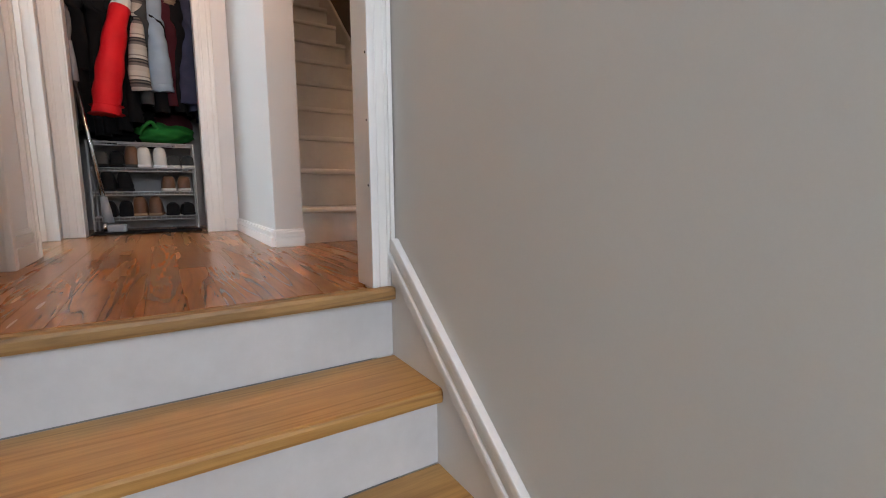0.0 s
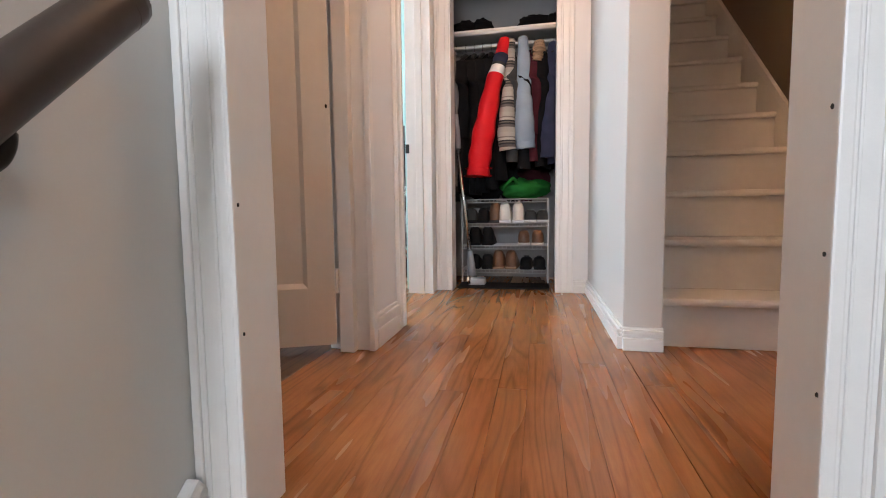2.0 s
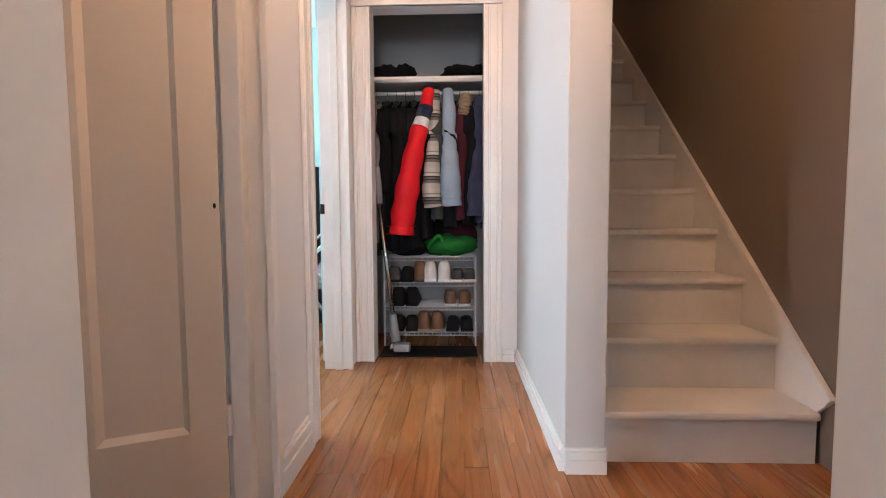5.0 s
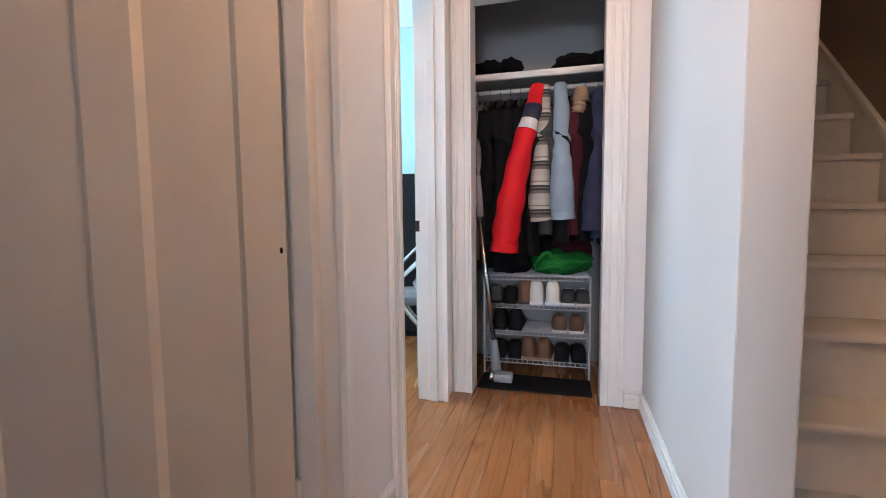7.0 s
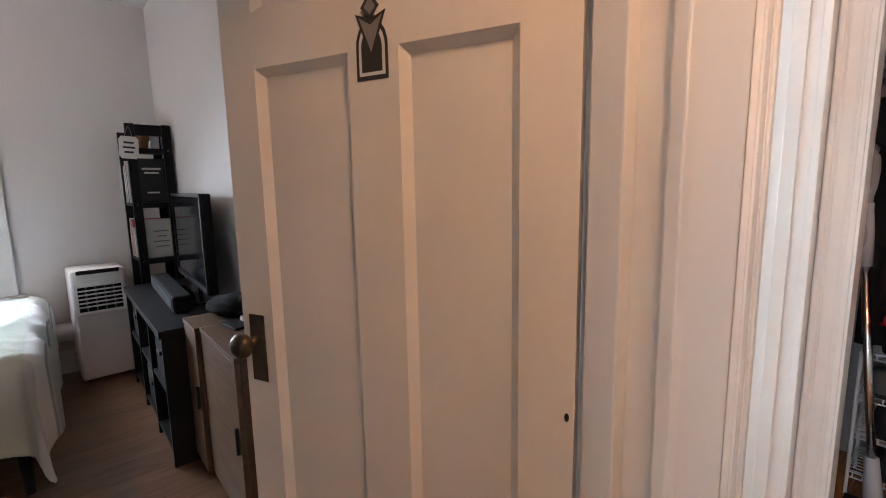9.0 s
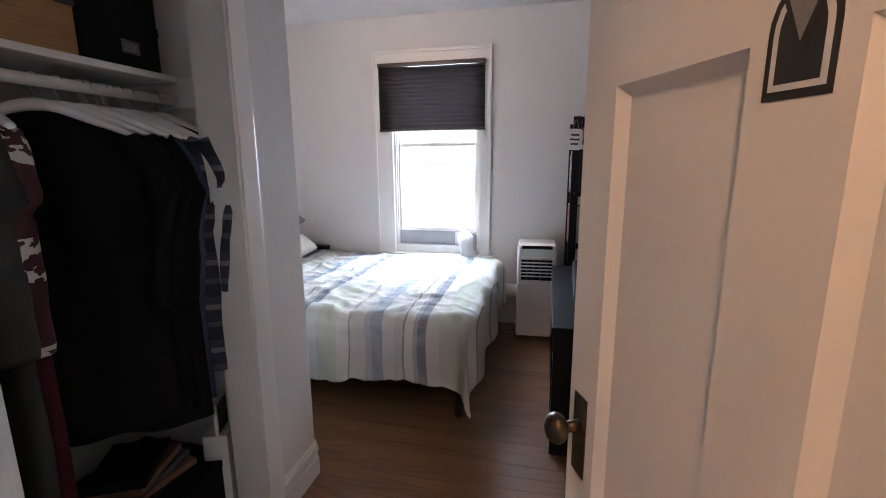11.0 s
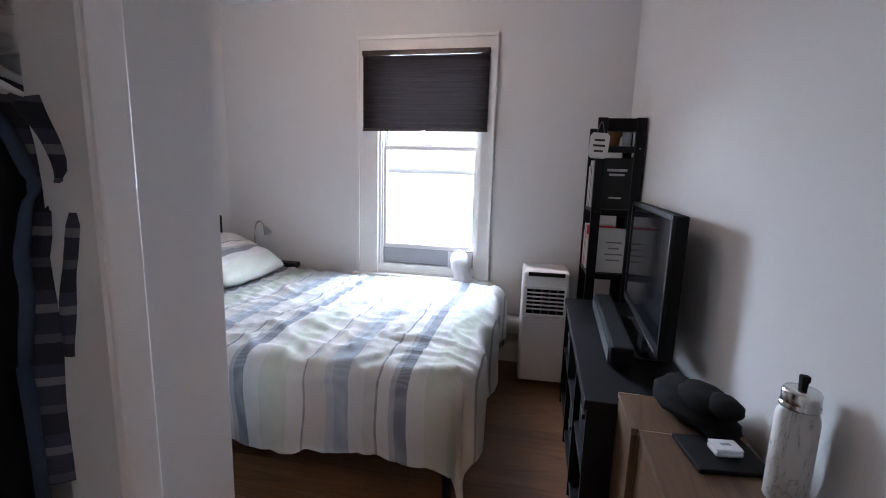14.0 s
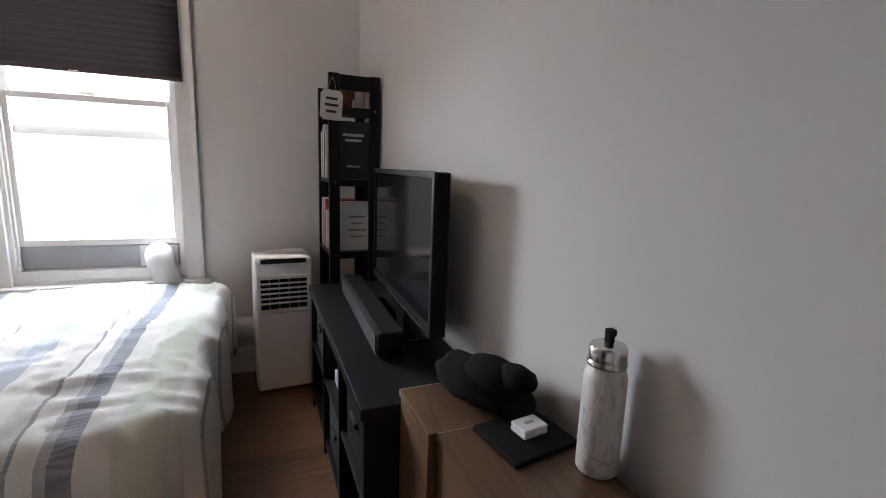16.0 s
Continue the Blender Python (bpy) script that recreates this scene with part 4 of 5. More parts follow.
def rel(dx, dy, z, rz=0.0):
    return RM @ Matrix.Translation((dx, dy, z)) @ Matrix.Rotation(radians(rz), 4, "Z")


def book(w, d, h, material, m, label):
    """A closed book standing: x is its thickness, y its depth."""
    b = thing("book", label, "book", "books in the bookcase", at=m)
    bm = bmesh.new()
    solid(bm, 0, 0.003, 0, d, 0, h)
    solid(bm, w - 0.003, w, 0, d, 0, h)
    solid(bm, 0.003, w - 0.003, 0, 0.003, 0, h)
    part("cover", bm, material, b)
    block("pages", (0.0032, w - 0.0032, 0.0032, d - 0.004, 0.003, h - 0.003), PAPER, b)
    return b


random.seed(4)
mats = [PAPER, PAPER, GREYCLOTH, PAPER, INK]
x = 0.032
for k in range(6):
    w = random.uniform(0.016, 0.034)
    book(w, 0.17, random.uniform(0.24, 0.29), mats[k % 5], rel(x, -0.255, 1.191), "white and grey book standing on the bookcase")
    x += w + 0.001
x = 0.032
for k in range(7):
    w = random.uniform(0.014, 0.03)
    book(w, 0.17, random.uniform(0.20, 0.27), [PINKPAPER, PAPER, PINKPAPER, TAN, PAPER, REDCARD, PAPER][k], rel(x, -0.255, 0.816), "pink and white book standing on the bookcase")
    x += w + 0.001
big = book(0.032, 0.20, 0.29, INK, rel(0.268, -0.225, 1.191), "large black book with white lettering on its cover")
for z, w, h in ((0.215, 0.11, 0.014), (0.19, 0.085, 0.012), (0.06, 0.07, 0.01)):
    block("title_bar", (0.0321, 0.0329, 0.09 - w / 2, 0.09 + w / 2, z, z + h), PAPER, big, 0, "unreadable white title")
binder = book(0.035, 0.19, 0.26, PAPER, rel(0.262, -0.215, 0.816), "white document folder with grey print")
for k, w in enumerate((0.08, 0.10, 0.06, 0.09)):
    block("print_bar", (0.0351, 0.0357, 0.10 - w / 2, 0.10 + w / 2, 0.07 + 0.035 * k, 0.078 + 0.035 * k), GREYCLOTH, binder, 0, "unreadable grey print")
book(0.03, 0.12, 0.10, PAPER, rel(0.05, -0.24, 0.301), "small white booklet on the low shelf")
bm = bmesh.new()
lathe(bm, (0, 0, 0), [(0.038, 0.0), (0.052, 0.075), (0.056, 0.078), (0.056, 0.092), (0.05, 0.092), (0.046, 0.06)])
pot = tagged(part("plant_pot", bm, TERRACOTTA, None, "", True), "small empty terracotta plant pot on the bookcase", "plant pot")
pot.matrix_basis = rel(0.235, -0.17, 1.5455)
bm = bmesh.new()
lathe(bm, (0, 0, 0), [(0.024, 0.0), (0.026, 0.085), (0.022, 0.09), (0.02, 0.09)])
cup = tagged(part("cup", bm, PLASTIC, None, "", True), "small white cup on the bookcase", "cup")
cup.matrix_basis = rel(0.25, -0.09, 1.5455)
sign = thing("hanging_sign", "small white wooden sign with brush lettering on a string", "sign", at=RM @ Matrix.Translation((SW + 0.006, -SD + 0.01, 1.545)) @ Matrix.Rotation(radians(-3), 4, "X"))
bm = bmesh.new()
pts = [(-0.038, -0.07), (0.038, -0.07), (0.052, -0.052), (0.052, 0.052), (0.038, 0.07), (-0.038, 0.07), (-0.052, 0.052), (-0.052, -0.052)]
f = bm.faces.new([bm.verts.new((0, y, z)) for y, z in pts])
ret = bmesh.ops.extrude_face_region(bm, geom=[f])
bmesh.ops.translate(bm, vec=(0.008, 0, 0), verts=[v for v in ret["geom"] if isinstance(v, bmesh.types.BMVert)])
part("board", bm, PAPER, sign)
for z, w in ((0.030, 0.055), (0.0, 0.065), (-0.030, 0.05)):
    block("script_bar", (0.0082, 0.009, -w / 2, w / 2, z - 0.006, z + 0.006), CHARCOAL, sign, 0, "unreadable brush lettering")
bm = bmesh.new()
sweep(bm, [(0.004, -0.02, 0.07), (0.004, 0.0, 0.13), (0.004, 0.02, 0.07)], 0.0018, 8)
part("string", bm, GREYCLOTH, sign)

# ---------------------------------------------------------------- television stand
con = thing("tv_stand", "long black open television stand with cubby shelves", "tv stand")
TX0, TX1, TY0, TY1, TZ = -3.565, -2.290, 1.405, 1.785, 0.655
block("top", (TX0, TX1, TY0, TY1, TZ - 0.035, TZ), BLACK, con, 0.004)
for x in (TX0 + 0.005, -3.13, -2.72, TX1 - 0.030):
    block("upright", (x, x + 0.025, TY0 + 0.01, TY1 - 0.01, 0.0, TZ - 0.0355), BLACK, con, 0.003)
for z in (0.07, 0.36):
    for a, b in ((TX0 + 0.031, -3.131), (-3.104, -2.721), (-2.694, TX1 - 0.031)):
        block("shelf_board", (a, b, TY0 + 0.015, TY1 - 0.012, z - 0.02, z), BLACK, con, 0.002)
block("back_panel", (TX0 + 0.03, TX1 - 0.03, TY1 - 0.009, TY1 - 0.003, 0.05, TZ - 0.036), BLACKMATT, con)


def storage_bin(x0, x1, z, material, label):
    b = thing("storage_bin", label, "bin", "bins in the tv stand")
    bm = bmesh.new()
    solid(bm, x0, x1, TY0 + 0.03, TY1 - 0.05, z, z + 0.21, 0.012)
    part("body", bm, material, b)
    block("pull", ((x0 + x1) / 2 - 0.04, (x0 + x1) / 2 + 0.04, TY0 + 0.018, TY0 + 0.0295, z + 0.13, z + 0.15), DARKIRON, b, 0.003)


storage_bin(-3.08, -2.75, 0.071, CHARCOAL, "dark grey cloth storage bin in the stand")
storage_bin(-2.66, -2.35, 0.361, BLACKMATT, "black cloth storage bin in the stand")
storage_bin(-3.50, -3.17, 0.361, CHARCOAL, "dark grey cloth storage bin in the upper stand")
bm = bmesh.new()
solid(bm, -3.05, -2.78, TY0 + 0.05, TY1 - 0.08, 0.361, 0.42, 0.006)
tagged(part("game_console", bm, GREYPLASTIC), "flat grey media box in the stand", "media box")
bm = bmesh.new()
ball(bm, (-2.50, TY0 + 0.17, 0.171), 0.12, 0.13, 0.105, 18, 0.25)
tagged(part("bag", bm, DARKCLOTH, None, "", True), "slumped black cloth bag in the stand", "bag")

tvm = Matrix.Translation((-2.95, 1.703, 0)) @ Matrix.Rotation(math.atan2(-0.04, 0.91), 4, "Z")
tv = thing("television", "flat black television on the stand, switched off", "television", at=tvm)
block("body", (-0.455, 0.455, -0.012, 0.032, 0.735, 1.250), BLACKMATT, tv, 0.006)
bm = bmesh.new()
for d in ((-0.457, -0.437, 0.735, 1.252), (0.437, 0.457, 0.735, 1.252), (-0.437, 0.437, 1.232, 1.252), (-0.437, 0.437, 0.735, 0.768)):
    solid(bm, d[0], d[1], -0.022, -0.010, d[2], d[3], 0.003)
part("bezel", bm, BLACK, tv, "glossy black bezel")
block("screen", (-0.436, 0.436, -0.016, -0.0125, 0.769, 1.231), SCREEN, tv, 0, "dark glossy screen")
block("neck", (-0.06, 0.06, 0.0, 0.028, 0.674, 0.734), BLACK, tv, 0.003)
bm = bmesh.new()
solid(bm, -0.28, 0.28, -0.10, 0.04, TZ + 0.001, TZ + 0.018, 0.007)
part("foot", bm, SCREEN, tv)
block("chrome_strip", (-0.40, 0.40, -0.024, -0.0225, 0.742, 0.747), CHROME, tv, 0, "thin bright strip below the screen")

bar = thing("soundbar", "long black soundbar in front of the television", "soundbar", at=Matrix.Translation((-2.98, 1.575, TZ + 0.001)) @ Matrix.Rotation(radians(-2), 4, "Z"))
bm = bmesh.new()
solid(bm, -0.41, 0.41, -0.045, 0.045, 0.004, 0.085, 0.014)
part("body", bm, BLACKMATT, bar)
block("grille", (-0.395, 0.395, -0.049, -0.0455, 0.012, 0.077), CHARCOAL, bar, 0.002, "dark cloth grille")
for x in (-0.35, 0.35):
    block("foot", (x - 0.03, x + 0.03, -0.03, 0.03, 0, 0.0035), CREAM, bar)

# ---------------------------------------------------------------- walnut cabinets and what lies on them


def cabinet(x0, x1, y0, z1, label):
    c = thing("cabinet", label, "cabinet", "walnut cabinets")
    y1 = 1.795
    block("body", (x0 + 0.002, x1 - 0.002, y0 + 0.019, y1, 0.03, z1 - 0.019), BROWN, c, 0.002)
    block("top", (x0 + 0.001, x1 - 0.001, y0, y1, z1 - 0.0185, z1), BROWN, c, 0.002)
    d = block("door", (x0 + 0.004, x1 - 0.004, y0 + 0.001, y0 + 0.0185, 0.05, z1 - 0.021), BROWN, c, 0.002)
    bm = bmesh.new()
    solid(bm, x1 - 0.03, x1 - 0.018, y0 - 0.012, y0 + 0.0005, 0.34, 0.44, 0.003)
    part("handle", bm, DARKIRON, d)
    block("edge_band", (x0 - 0.001, x0 + 0.001, y0 - 0.001, y1, z1 - 0.018, z1 + 0.0005), PLYEDGE, c, 0, "pale edge band")
    block("plinth", (x0 + 0.01, x1 - 0.01, y0 + 0.04, y1 - 0.02, 0, 0.03), BLACKMATT, c)
    return c


cabinet(-2.283, -2.072, 1.505, 0.700, "narrow dark walnut cabinet beside the television stand")
cabinet(-2.070, -1.600, 1.525, 0.700, "wide dark walnut cabinet with a bare top")

bm = bmesh.new()
ball(bm, (-2.220, 1.68, 0.738), 0.14, 0.085, 0.038, 26, 0.2)
ball(bm, (-2.170, 1.71, 0.758), 0.10, 0.07, 0.042, 22, 0.12)
ball(bm, (-2.100, 1.735, 0.782), 0.06, 0.042, 0.028, 20, 0.12)
ball(bm, (-2.120, 1.72, 0.727), 0.09, 0.06, 0.026, 20, 0.12)
tagged(part("knit_hat", bm, DARKCLOTH, None, "", True), "crumpled black knit hat and gloves on the cabinet", "hat")
bm = bmesh.new()
m = Matrix.Translation((-1.995, 1.705, 0.701)) @ Matrix.Rotation(radians(8), 4, "Z")
solid(bm, -0.075, 0.075, -0.095, 0.075, 0, 0.012, 0.004, m)
tagged(part("notebook", bm, BLACKMATT), "thin black notebook lying on the cabinet", "notebook")
buds = thing("earbud_case", "small white earbud case on the notebook", "earbud case", at=m @ Matrix.Translation((0.0, 0.0, 0.0125)))
block("base", (-0.024, 0.024, -0.032, 0.032, 0, 0.013), PLASTIC, buds, 0.005)
block("lid", (-0.024, 0.024, -0.032, 0.032, 0.0135, 0.021), PLASTIC, buds, 0.004)
block("print", (-0.006, 0.004, -0.012, 0.012, 0.0211, 0.0214), GREYPLASTIC, buds, 0, "tiny grey mark")

bot = thing("water_bottle", "white marbled steel water bottle with a chrome lid", "bottle", at=pose(-1.865, 1.775, 0.7005))
bm = bmesh.new()
lathe(bm, (0, 0, 0), [(0.036, 0.0), (0.0395, 0.004), (0.0395, 0.190), (0.037, 0.200), (0.033, 0.206), (0.033, 0.212)], 36)
part("body", bm, MARBLE_M, bot, "", True)
bm = bmesh.new()
lathe(bm, (0, 0, 0), [(0.0345, 0.2125), (0.0365, 0.215), (0.0365, 0.221), (0.0335, 0.223), (0.0345, 0.226), (0.0345, 0.247), (0.031, 0.252), (0.016, 0.254)], 36)
part("lid", bm, CHROME, bot, "chrome screw lid", True)
bm = bmesh.new()
solid(bm, -0.008, 0.008, -0.006, 0.006, 0.2542, 0.276, 0.003)
solid(bm, -0.006, 0.010, -0.008, 0.008, 0.269, 0.283, 0.003)
part("spout", bm, BLACKMATT, bot, "black flip spout")

lightf = thing("ceiling_light", "flush opal glass ceiling light, dimly lit", "ceiling light")
bm = bmesh.new()
cyl(bm, (-3.0, 0.2, H - 0.03), (-3.0, 0.2, H - 0.001), 0.07, 0.08, 28)
part("rose", bm, TRIM, lightf, "", True)
bm = bmesh.new()
ball(bm, (-3.0, 0.2, H - 0.035), 0.05, 0.05, 0.03, 20)
part("glass", bm, BULBGLASS, lightf, "glowing opal glass", True)

# ---------------------------------------------------------------- clothes on hangers


def hanger(x, y, ztop, span, turn, material, group):
    h = thing("clothes_hanger", "white plastic clothes hanger on the rod" if material is PLASTIC else "dark clothes hanger on the rod", "hanger", group, at=Matrix.Translation((x, y, ztop)) @ Matrix.Rotation(radians(turn), 4, "Z"))
    bm = bmesh.new()
    sweep(bm, [(0, 0.016, -0.004), (0, 0.012, 0.016), (0, -0.004, 0.020), (0, -0.016, 0.004), (0, -0.006, -0.02), (0, 0, -0.04), (0, 0, -0.062)], 0.0022, 8)
    part("hook", bm, CHROME, h)
    bm = bmesh.new()
    sweep(bm, [(0, -span / 2, -0.135), (0, -span * 0.3, -0.10), (0, 0, -0.062), (0, span * 0.3, -0.10), (0, span / 2, -0.135)], lambda u: 0.010 + 0.012 * (1 - abs(2 * u - 1)), 10, None, 0.8)
    part("shoulder_bar", bm, material, h, "", True)
    return h


def garment(name, x, y, ztop, width, length, thick, material, turn, label, sleeves=True, sleeve_mat=None):
    """A shirt or jacket on a hanger: x is its thickness, y its width."""
    g = thing(name, label, "clothes", "", at=Matrix.Translation((x, y, ztop)) @ Matrix.Rotation(radians(turn), 4, "Z"))
    bm = bmesh.new()
    ny, nz = 22, 34
    lay = {}
    seed = x * 7.3 + y * 3.1
    for s in (1, -1):
        for i in range(ny + 1):
            for j in range(nz + 1):
                a, w = 2 * i / ny - 1, j / nz
                half = width / 2 * (0.97 + 0.06 * w + 0.02 * noise.noise(Vector((seed, w * 1.5, 0.1))))
                sh = -0.012 - 0.105 * abs(a) ** 1.3
                z = sh + (-length - sh) * w + 0.02 * a * noise.noise(Vector((seed, a, 5)))
                fold = 0.35 * math.sin(a * 7 + seed + 1.5 * w) * min(1, w * 2) + 0.5 * noise.noise(Vector((a * 2.5, w * 3, seed)))
                t = thick / 2 * (max(0.0, 1 - abs(a) ** 5) ** 0.5) * (0.55 + 0.45 * min(1, w * 3)) * (1 + 0.5 * fold)
                edge = i in (0, ny)
                if edge and s < 0:
                    lay[s, i, j] = lay[1, i, j]
                else:
                    lay[s, i, j] = bm.verts.new((s * t + thick * 0.3 * fold, a * half, z))
        for i in range(ny):
            for j in range(nz):
                bm.faces.new((lay[s, i, j], lay[s, i + 1, j], lay[s, i + 1, j + 1], lay[s, i, j + 1]))
    part("body", bm, material, g, "", True)
    bm = bmesh.new()
    sweep(bm, [(0, -0.055, -0.045), (thick * 0.4, 0, -0.075), (0, 0.055, -0.045), (-thick * 0.4, 0, -0.02), (0, -0.055, -0.045)], 0.012, 8)
    part("collar", bm, sleeve_mat or material, g, "", True)
    if sleeves:
        for s in (1, -1):
            bm = bmesh.new()
            e = width / 2
            sweep(bm, [(0, s * (e - 0.05), -0.11), (0.012, s * (e + 0.012), -0.24), (0.02, s * (e + 0.0), -0.42), (0.012, s * (e - 0.02), -0.62)], lambda u: 0.055 - 0.018 * u + 0.002 * math.sin(u * 23 + seed), 14, None, 0.6)
            part("sleeve", bm, sleeve_mat or material, g, "", True)
    return g


def hanging_sleeve(parent_name, pts, r0, r1, bands, label, flat=0.75, wrinkle=0.08):
    """A jacket seen edge-on: its sleeve in bands of cloth, from the shoulder to the cuff."""
    g = thing(parent_name, label, "clothes")
    pts = [Vector(p) for p in pts]
    for a, b, material, nm in bands:
        bm = bmesh.new()
        seq = []
        for k in range(7):
            u = a + (b - a) * k / 6
            f = u * (len(pts) - 1)
            i = min(int(f), len(pts) - 2)
            seq.append(pts[i].lerp(pts[i + 1], f - i))
        sweep(bm, seq, lambda u, a=a, b=b: (r0 + (r1 - r0) * min(1, 0.05 + 1.35 * (a + (b - a) * u))) * (1 + wrinkle * math.sin((a + (b - a) * u) * 40)), 18, None, flat)
        part(nm, bm, material, g, "", True)
    return g


# coat closet off the hall: shelf, rods, coats
structure("closet_shelf", [(-0.40, 0.50, 3.42, 3.80, 1.750, 1.765)], TRIM, "white shelf in the coat closet", "shelf")
bm = bmesh.new()
cyl(bm, (-0.40, 3.41, 1.735), (0.50, 3.41, 1.735), 0.012, seg=16)
tagged(part("shelf_rail", bm, TRIM, None, "", True), "round white wooden rail across the coat closet", "rail", "", "structure")
bm = bmesh.new()
cyl(bm, (-0.40, 3.52, 1.685), (0.50, 3.52, 1.685), 0.012, seg=16)
tagged(part("closet_rod", bm, TRIM, None, "", True), "white clothes rod in the coat closet", "rod", "", "structure")
for x, w, lab in ((-0.22, 0.09, "black fur hat on the closet shelf"), (-0.10, 0.075, "black fur cap on the closet shelf beside another"), (0.28, 0.13, "flat black bag on the closet shelf"), (0.42, 0.08, "black woollen hat at the shelf end")):
    bm = bmesh.new()
    ball(bm, (x, 3.58, 1.767 + 0.058), w, 0.10, 0.06 if w < 0.12 else 0.055, 22, 0.35)
    tagged(part("hat", bm, DARKCLOTH, None, "", True), lab, "hat")

CL = [(-0.34, CHARCOAL, 1.05), (-0.28, GREYCLOTH, 0.95), (-0.21, DARKCLOTH, 1.0), (-0.15, DARKCLOTH, 1.02), (-0.09, DARKCLOTH, 1.0), (-0.03, DARKCLOTH, 0.98), (0.03, DARKCLOTH, 0.92), (0.12, CHARCOAL, 0.80), (0.20, DARKCLOTH, 0.84), (0.27, MAROON, 0.80), (0.33, DARKCLOTH, 0.84), (0.40, NAVY, 0.82), (0.455, NAVY, 0.86)]
CNAME = {id(CHARCOAL): "charcoal wool coat", id(GREYCLOTH): "grey cotton jacket", id(DARKCLOTH): "black winter coat", id(MAROON): "maroon knit jacket", id(NAVY): "navy blue raincoat"}
for x, mt, ln in CL:
    hanger(x, 3.52, 1.685, 0.34, random.uniform(-4, 4), DARKIRON, "hangers in the coat closet")
    garment("coat", x, 3.545, 1.648, 0.40, ln, 0.08, mt, random.uniform(-5, 5), CNAME[id(mt)] + " hanging in the coat closet")
hanging_sleeve("red_jacket", [(0.075, 3.37, 1.665), (0.05, 3.33, 1.52), (0.005, 3.30, 1.36), (-0.045, 3.30, 1.12), (-0.085, 3.30, 0.90), (-0.10, 3.30, 0.755)], 0.034, 0.094,
               [(0, 0.16, RED, "shoulder"), (0.16, 0.24, NAVY, "dark_panel"), (0.24, 0.262, CHARCOAL, "stripe"), (0.262, 0.33, WHITECLOTH, "white_band"), (0.33, 0.93, RED, "sleeve"), (0.93, 1.0, RED, "cuff")], "bright red quilted jacket sleeve with a white band, hanging", 0.8, 0.05)
hanging_sleeve("flannel_shirt", [(0.115, 3.38, 1.66), (0.105, 3.34, 1.45), (0.095, 3.33, 1.2), (0.09, 3.34, 1.0), (0.10, 3.35, 0.93)], 0.028, 0.062, [(0, 0.9, PLAID, "sleeve"), (0.9, 1.0, PLAID, "cuff")], "cream and black plaid flannel shirt hanging in the closet", 0.9, 0.03)
hanging_sleeve("denim_jacket", [(0.195, 3.38, 1.665), (0.205, 3.34, 1.50), (0.205, 3.33, 1.25), (0.21, 3.34, 1.05), (0.215, 3.35, 0.935)], 0.030, 0.066, [(0, 0.9, DENIM, "sleeve"), (0.9, 1.0, DENIM, "cuff")], "pale washed denim jacket hanging in the closet", 0.9, 0.025)
hanging_sleeve("tan_cap", [(0.305, 3.40, 1.64), (0.30, 3.37, 1.57), (0.29, 3.37, 1.50)], 0.03, 0.05, [(0, 1, TAN, "crown")], "tan cloth cap hung among the coats")
hanging_sleeve("navy_coat", [(0.40, 3.40, 1.62), (0.39, 3.36, 1.4), (0.385, 3.36, 1.1), (0.38, 3.37, 0.87)], 0.035, 0.07, [(0, 1, NAVY, "sleeve")], "dark blue coat hanging at the closet end", 0.9, 0.03)
hanging_sleeve("grey_scarf", [(-0.29, 3.42, 1.63), (-0.27, 3.36, 1.50), (-0.26, 3.35, 1.30), (-0.25, 3.35, 1.05)], 0.02, 0.032, [(0, 1, GREYCLOTH, "scarf_cloth")], "grey scarf hanging from the rod", 0.5, 0.04)

for x, y, w, h, mt, lab in ((-0.08, 3.60, 0.15, 0.10, DARKCLOTH, "slumped black cloth bag on top of the shoe rack"), (0.25, 3.64, 0.13, 0.13, MAROON, "dark maroon cloth bag on top of the shoe rack"), (0.12, 3.66, 0.12, 0.12, DARKCLOTH, "black backpack on top of the shoe rack")):
    bm = bmesh.new()
    ball(bm, (x, y, 0.603 + h * 0.95), w, 0.085, h, 22, 0.3)
    tagged(part("bag", bm, mt, None, "", True), lab, "bag")

# wire shoe rack
rack = thing("shoe_rack", "white wire shoe rack with three shelves full of shoes", "shoe rack")
RX0, RX1, RY0, RY1 = -0.235, 0.37, 3.43, 3.68
for x in (RX0, RX1):
    for y in (RY0, RY1):
        bm = bmesh.new()
        cyl(bm, (x, y, 0.0), (x, y, 0.60), 0.006, seg=10)
        part("post", bm, WIRE, rack)
    for z in (0.10, 0.27, 0.43, 0.60):
        bm = bmesh.new()
        cyl(bm, (x, RY0, z), (x, RY1, z), 0.004, seg=8)
        part("side_wire", bm, WIRE, rack)
for z in (0.10, 0.27, 0.43, 0.60):
    bm = bmesh.new()
    for zz in (z, z - 0.022):
        cyl(bm, (RX0, RY0, zz), (RX1, RY0, zz), 0.003, seg=8)
    cyl(bm, (RX0, RY1, z), (RX1, RY1, z), 0.004, seg=8)
    for k in range(9):
        y = RY0 + (RY1 - RY0) * (k + 0.5) / 9
        cyl(bm, (RX0, y, z), (RX1, y, z), 0.0025, seg=6)
    for k in range(20):
        x = RX0 + (RX1 - RX0) * (k + 0.5) / 20
        cyl(bm, (x, RY0, z), (x, RY0, z - 0.022), 0.0025, seg=6)
    part("wire_shelf", bm, WIRE, rack)


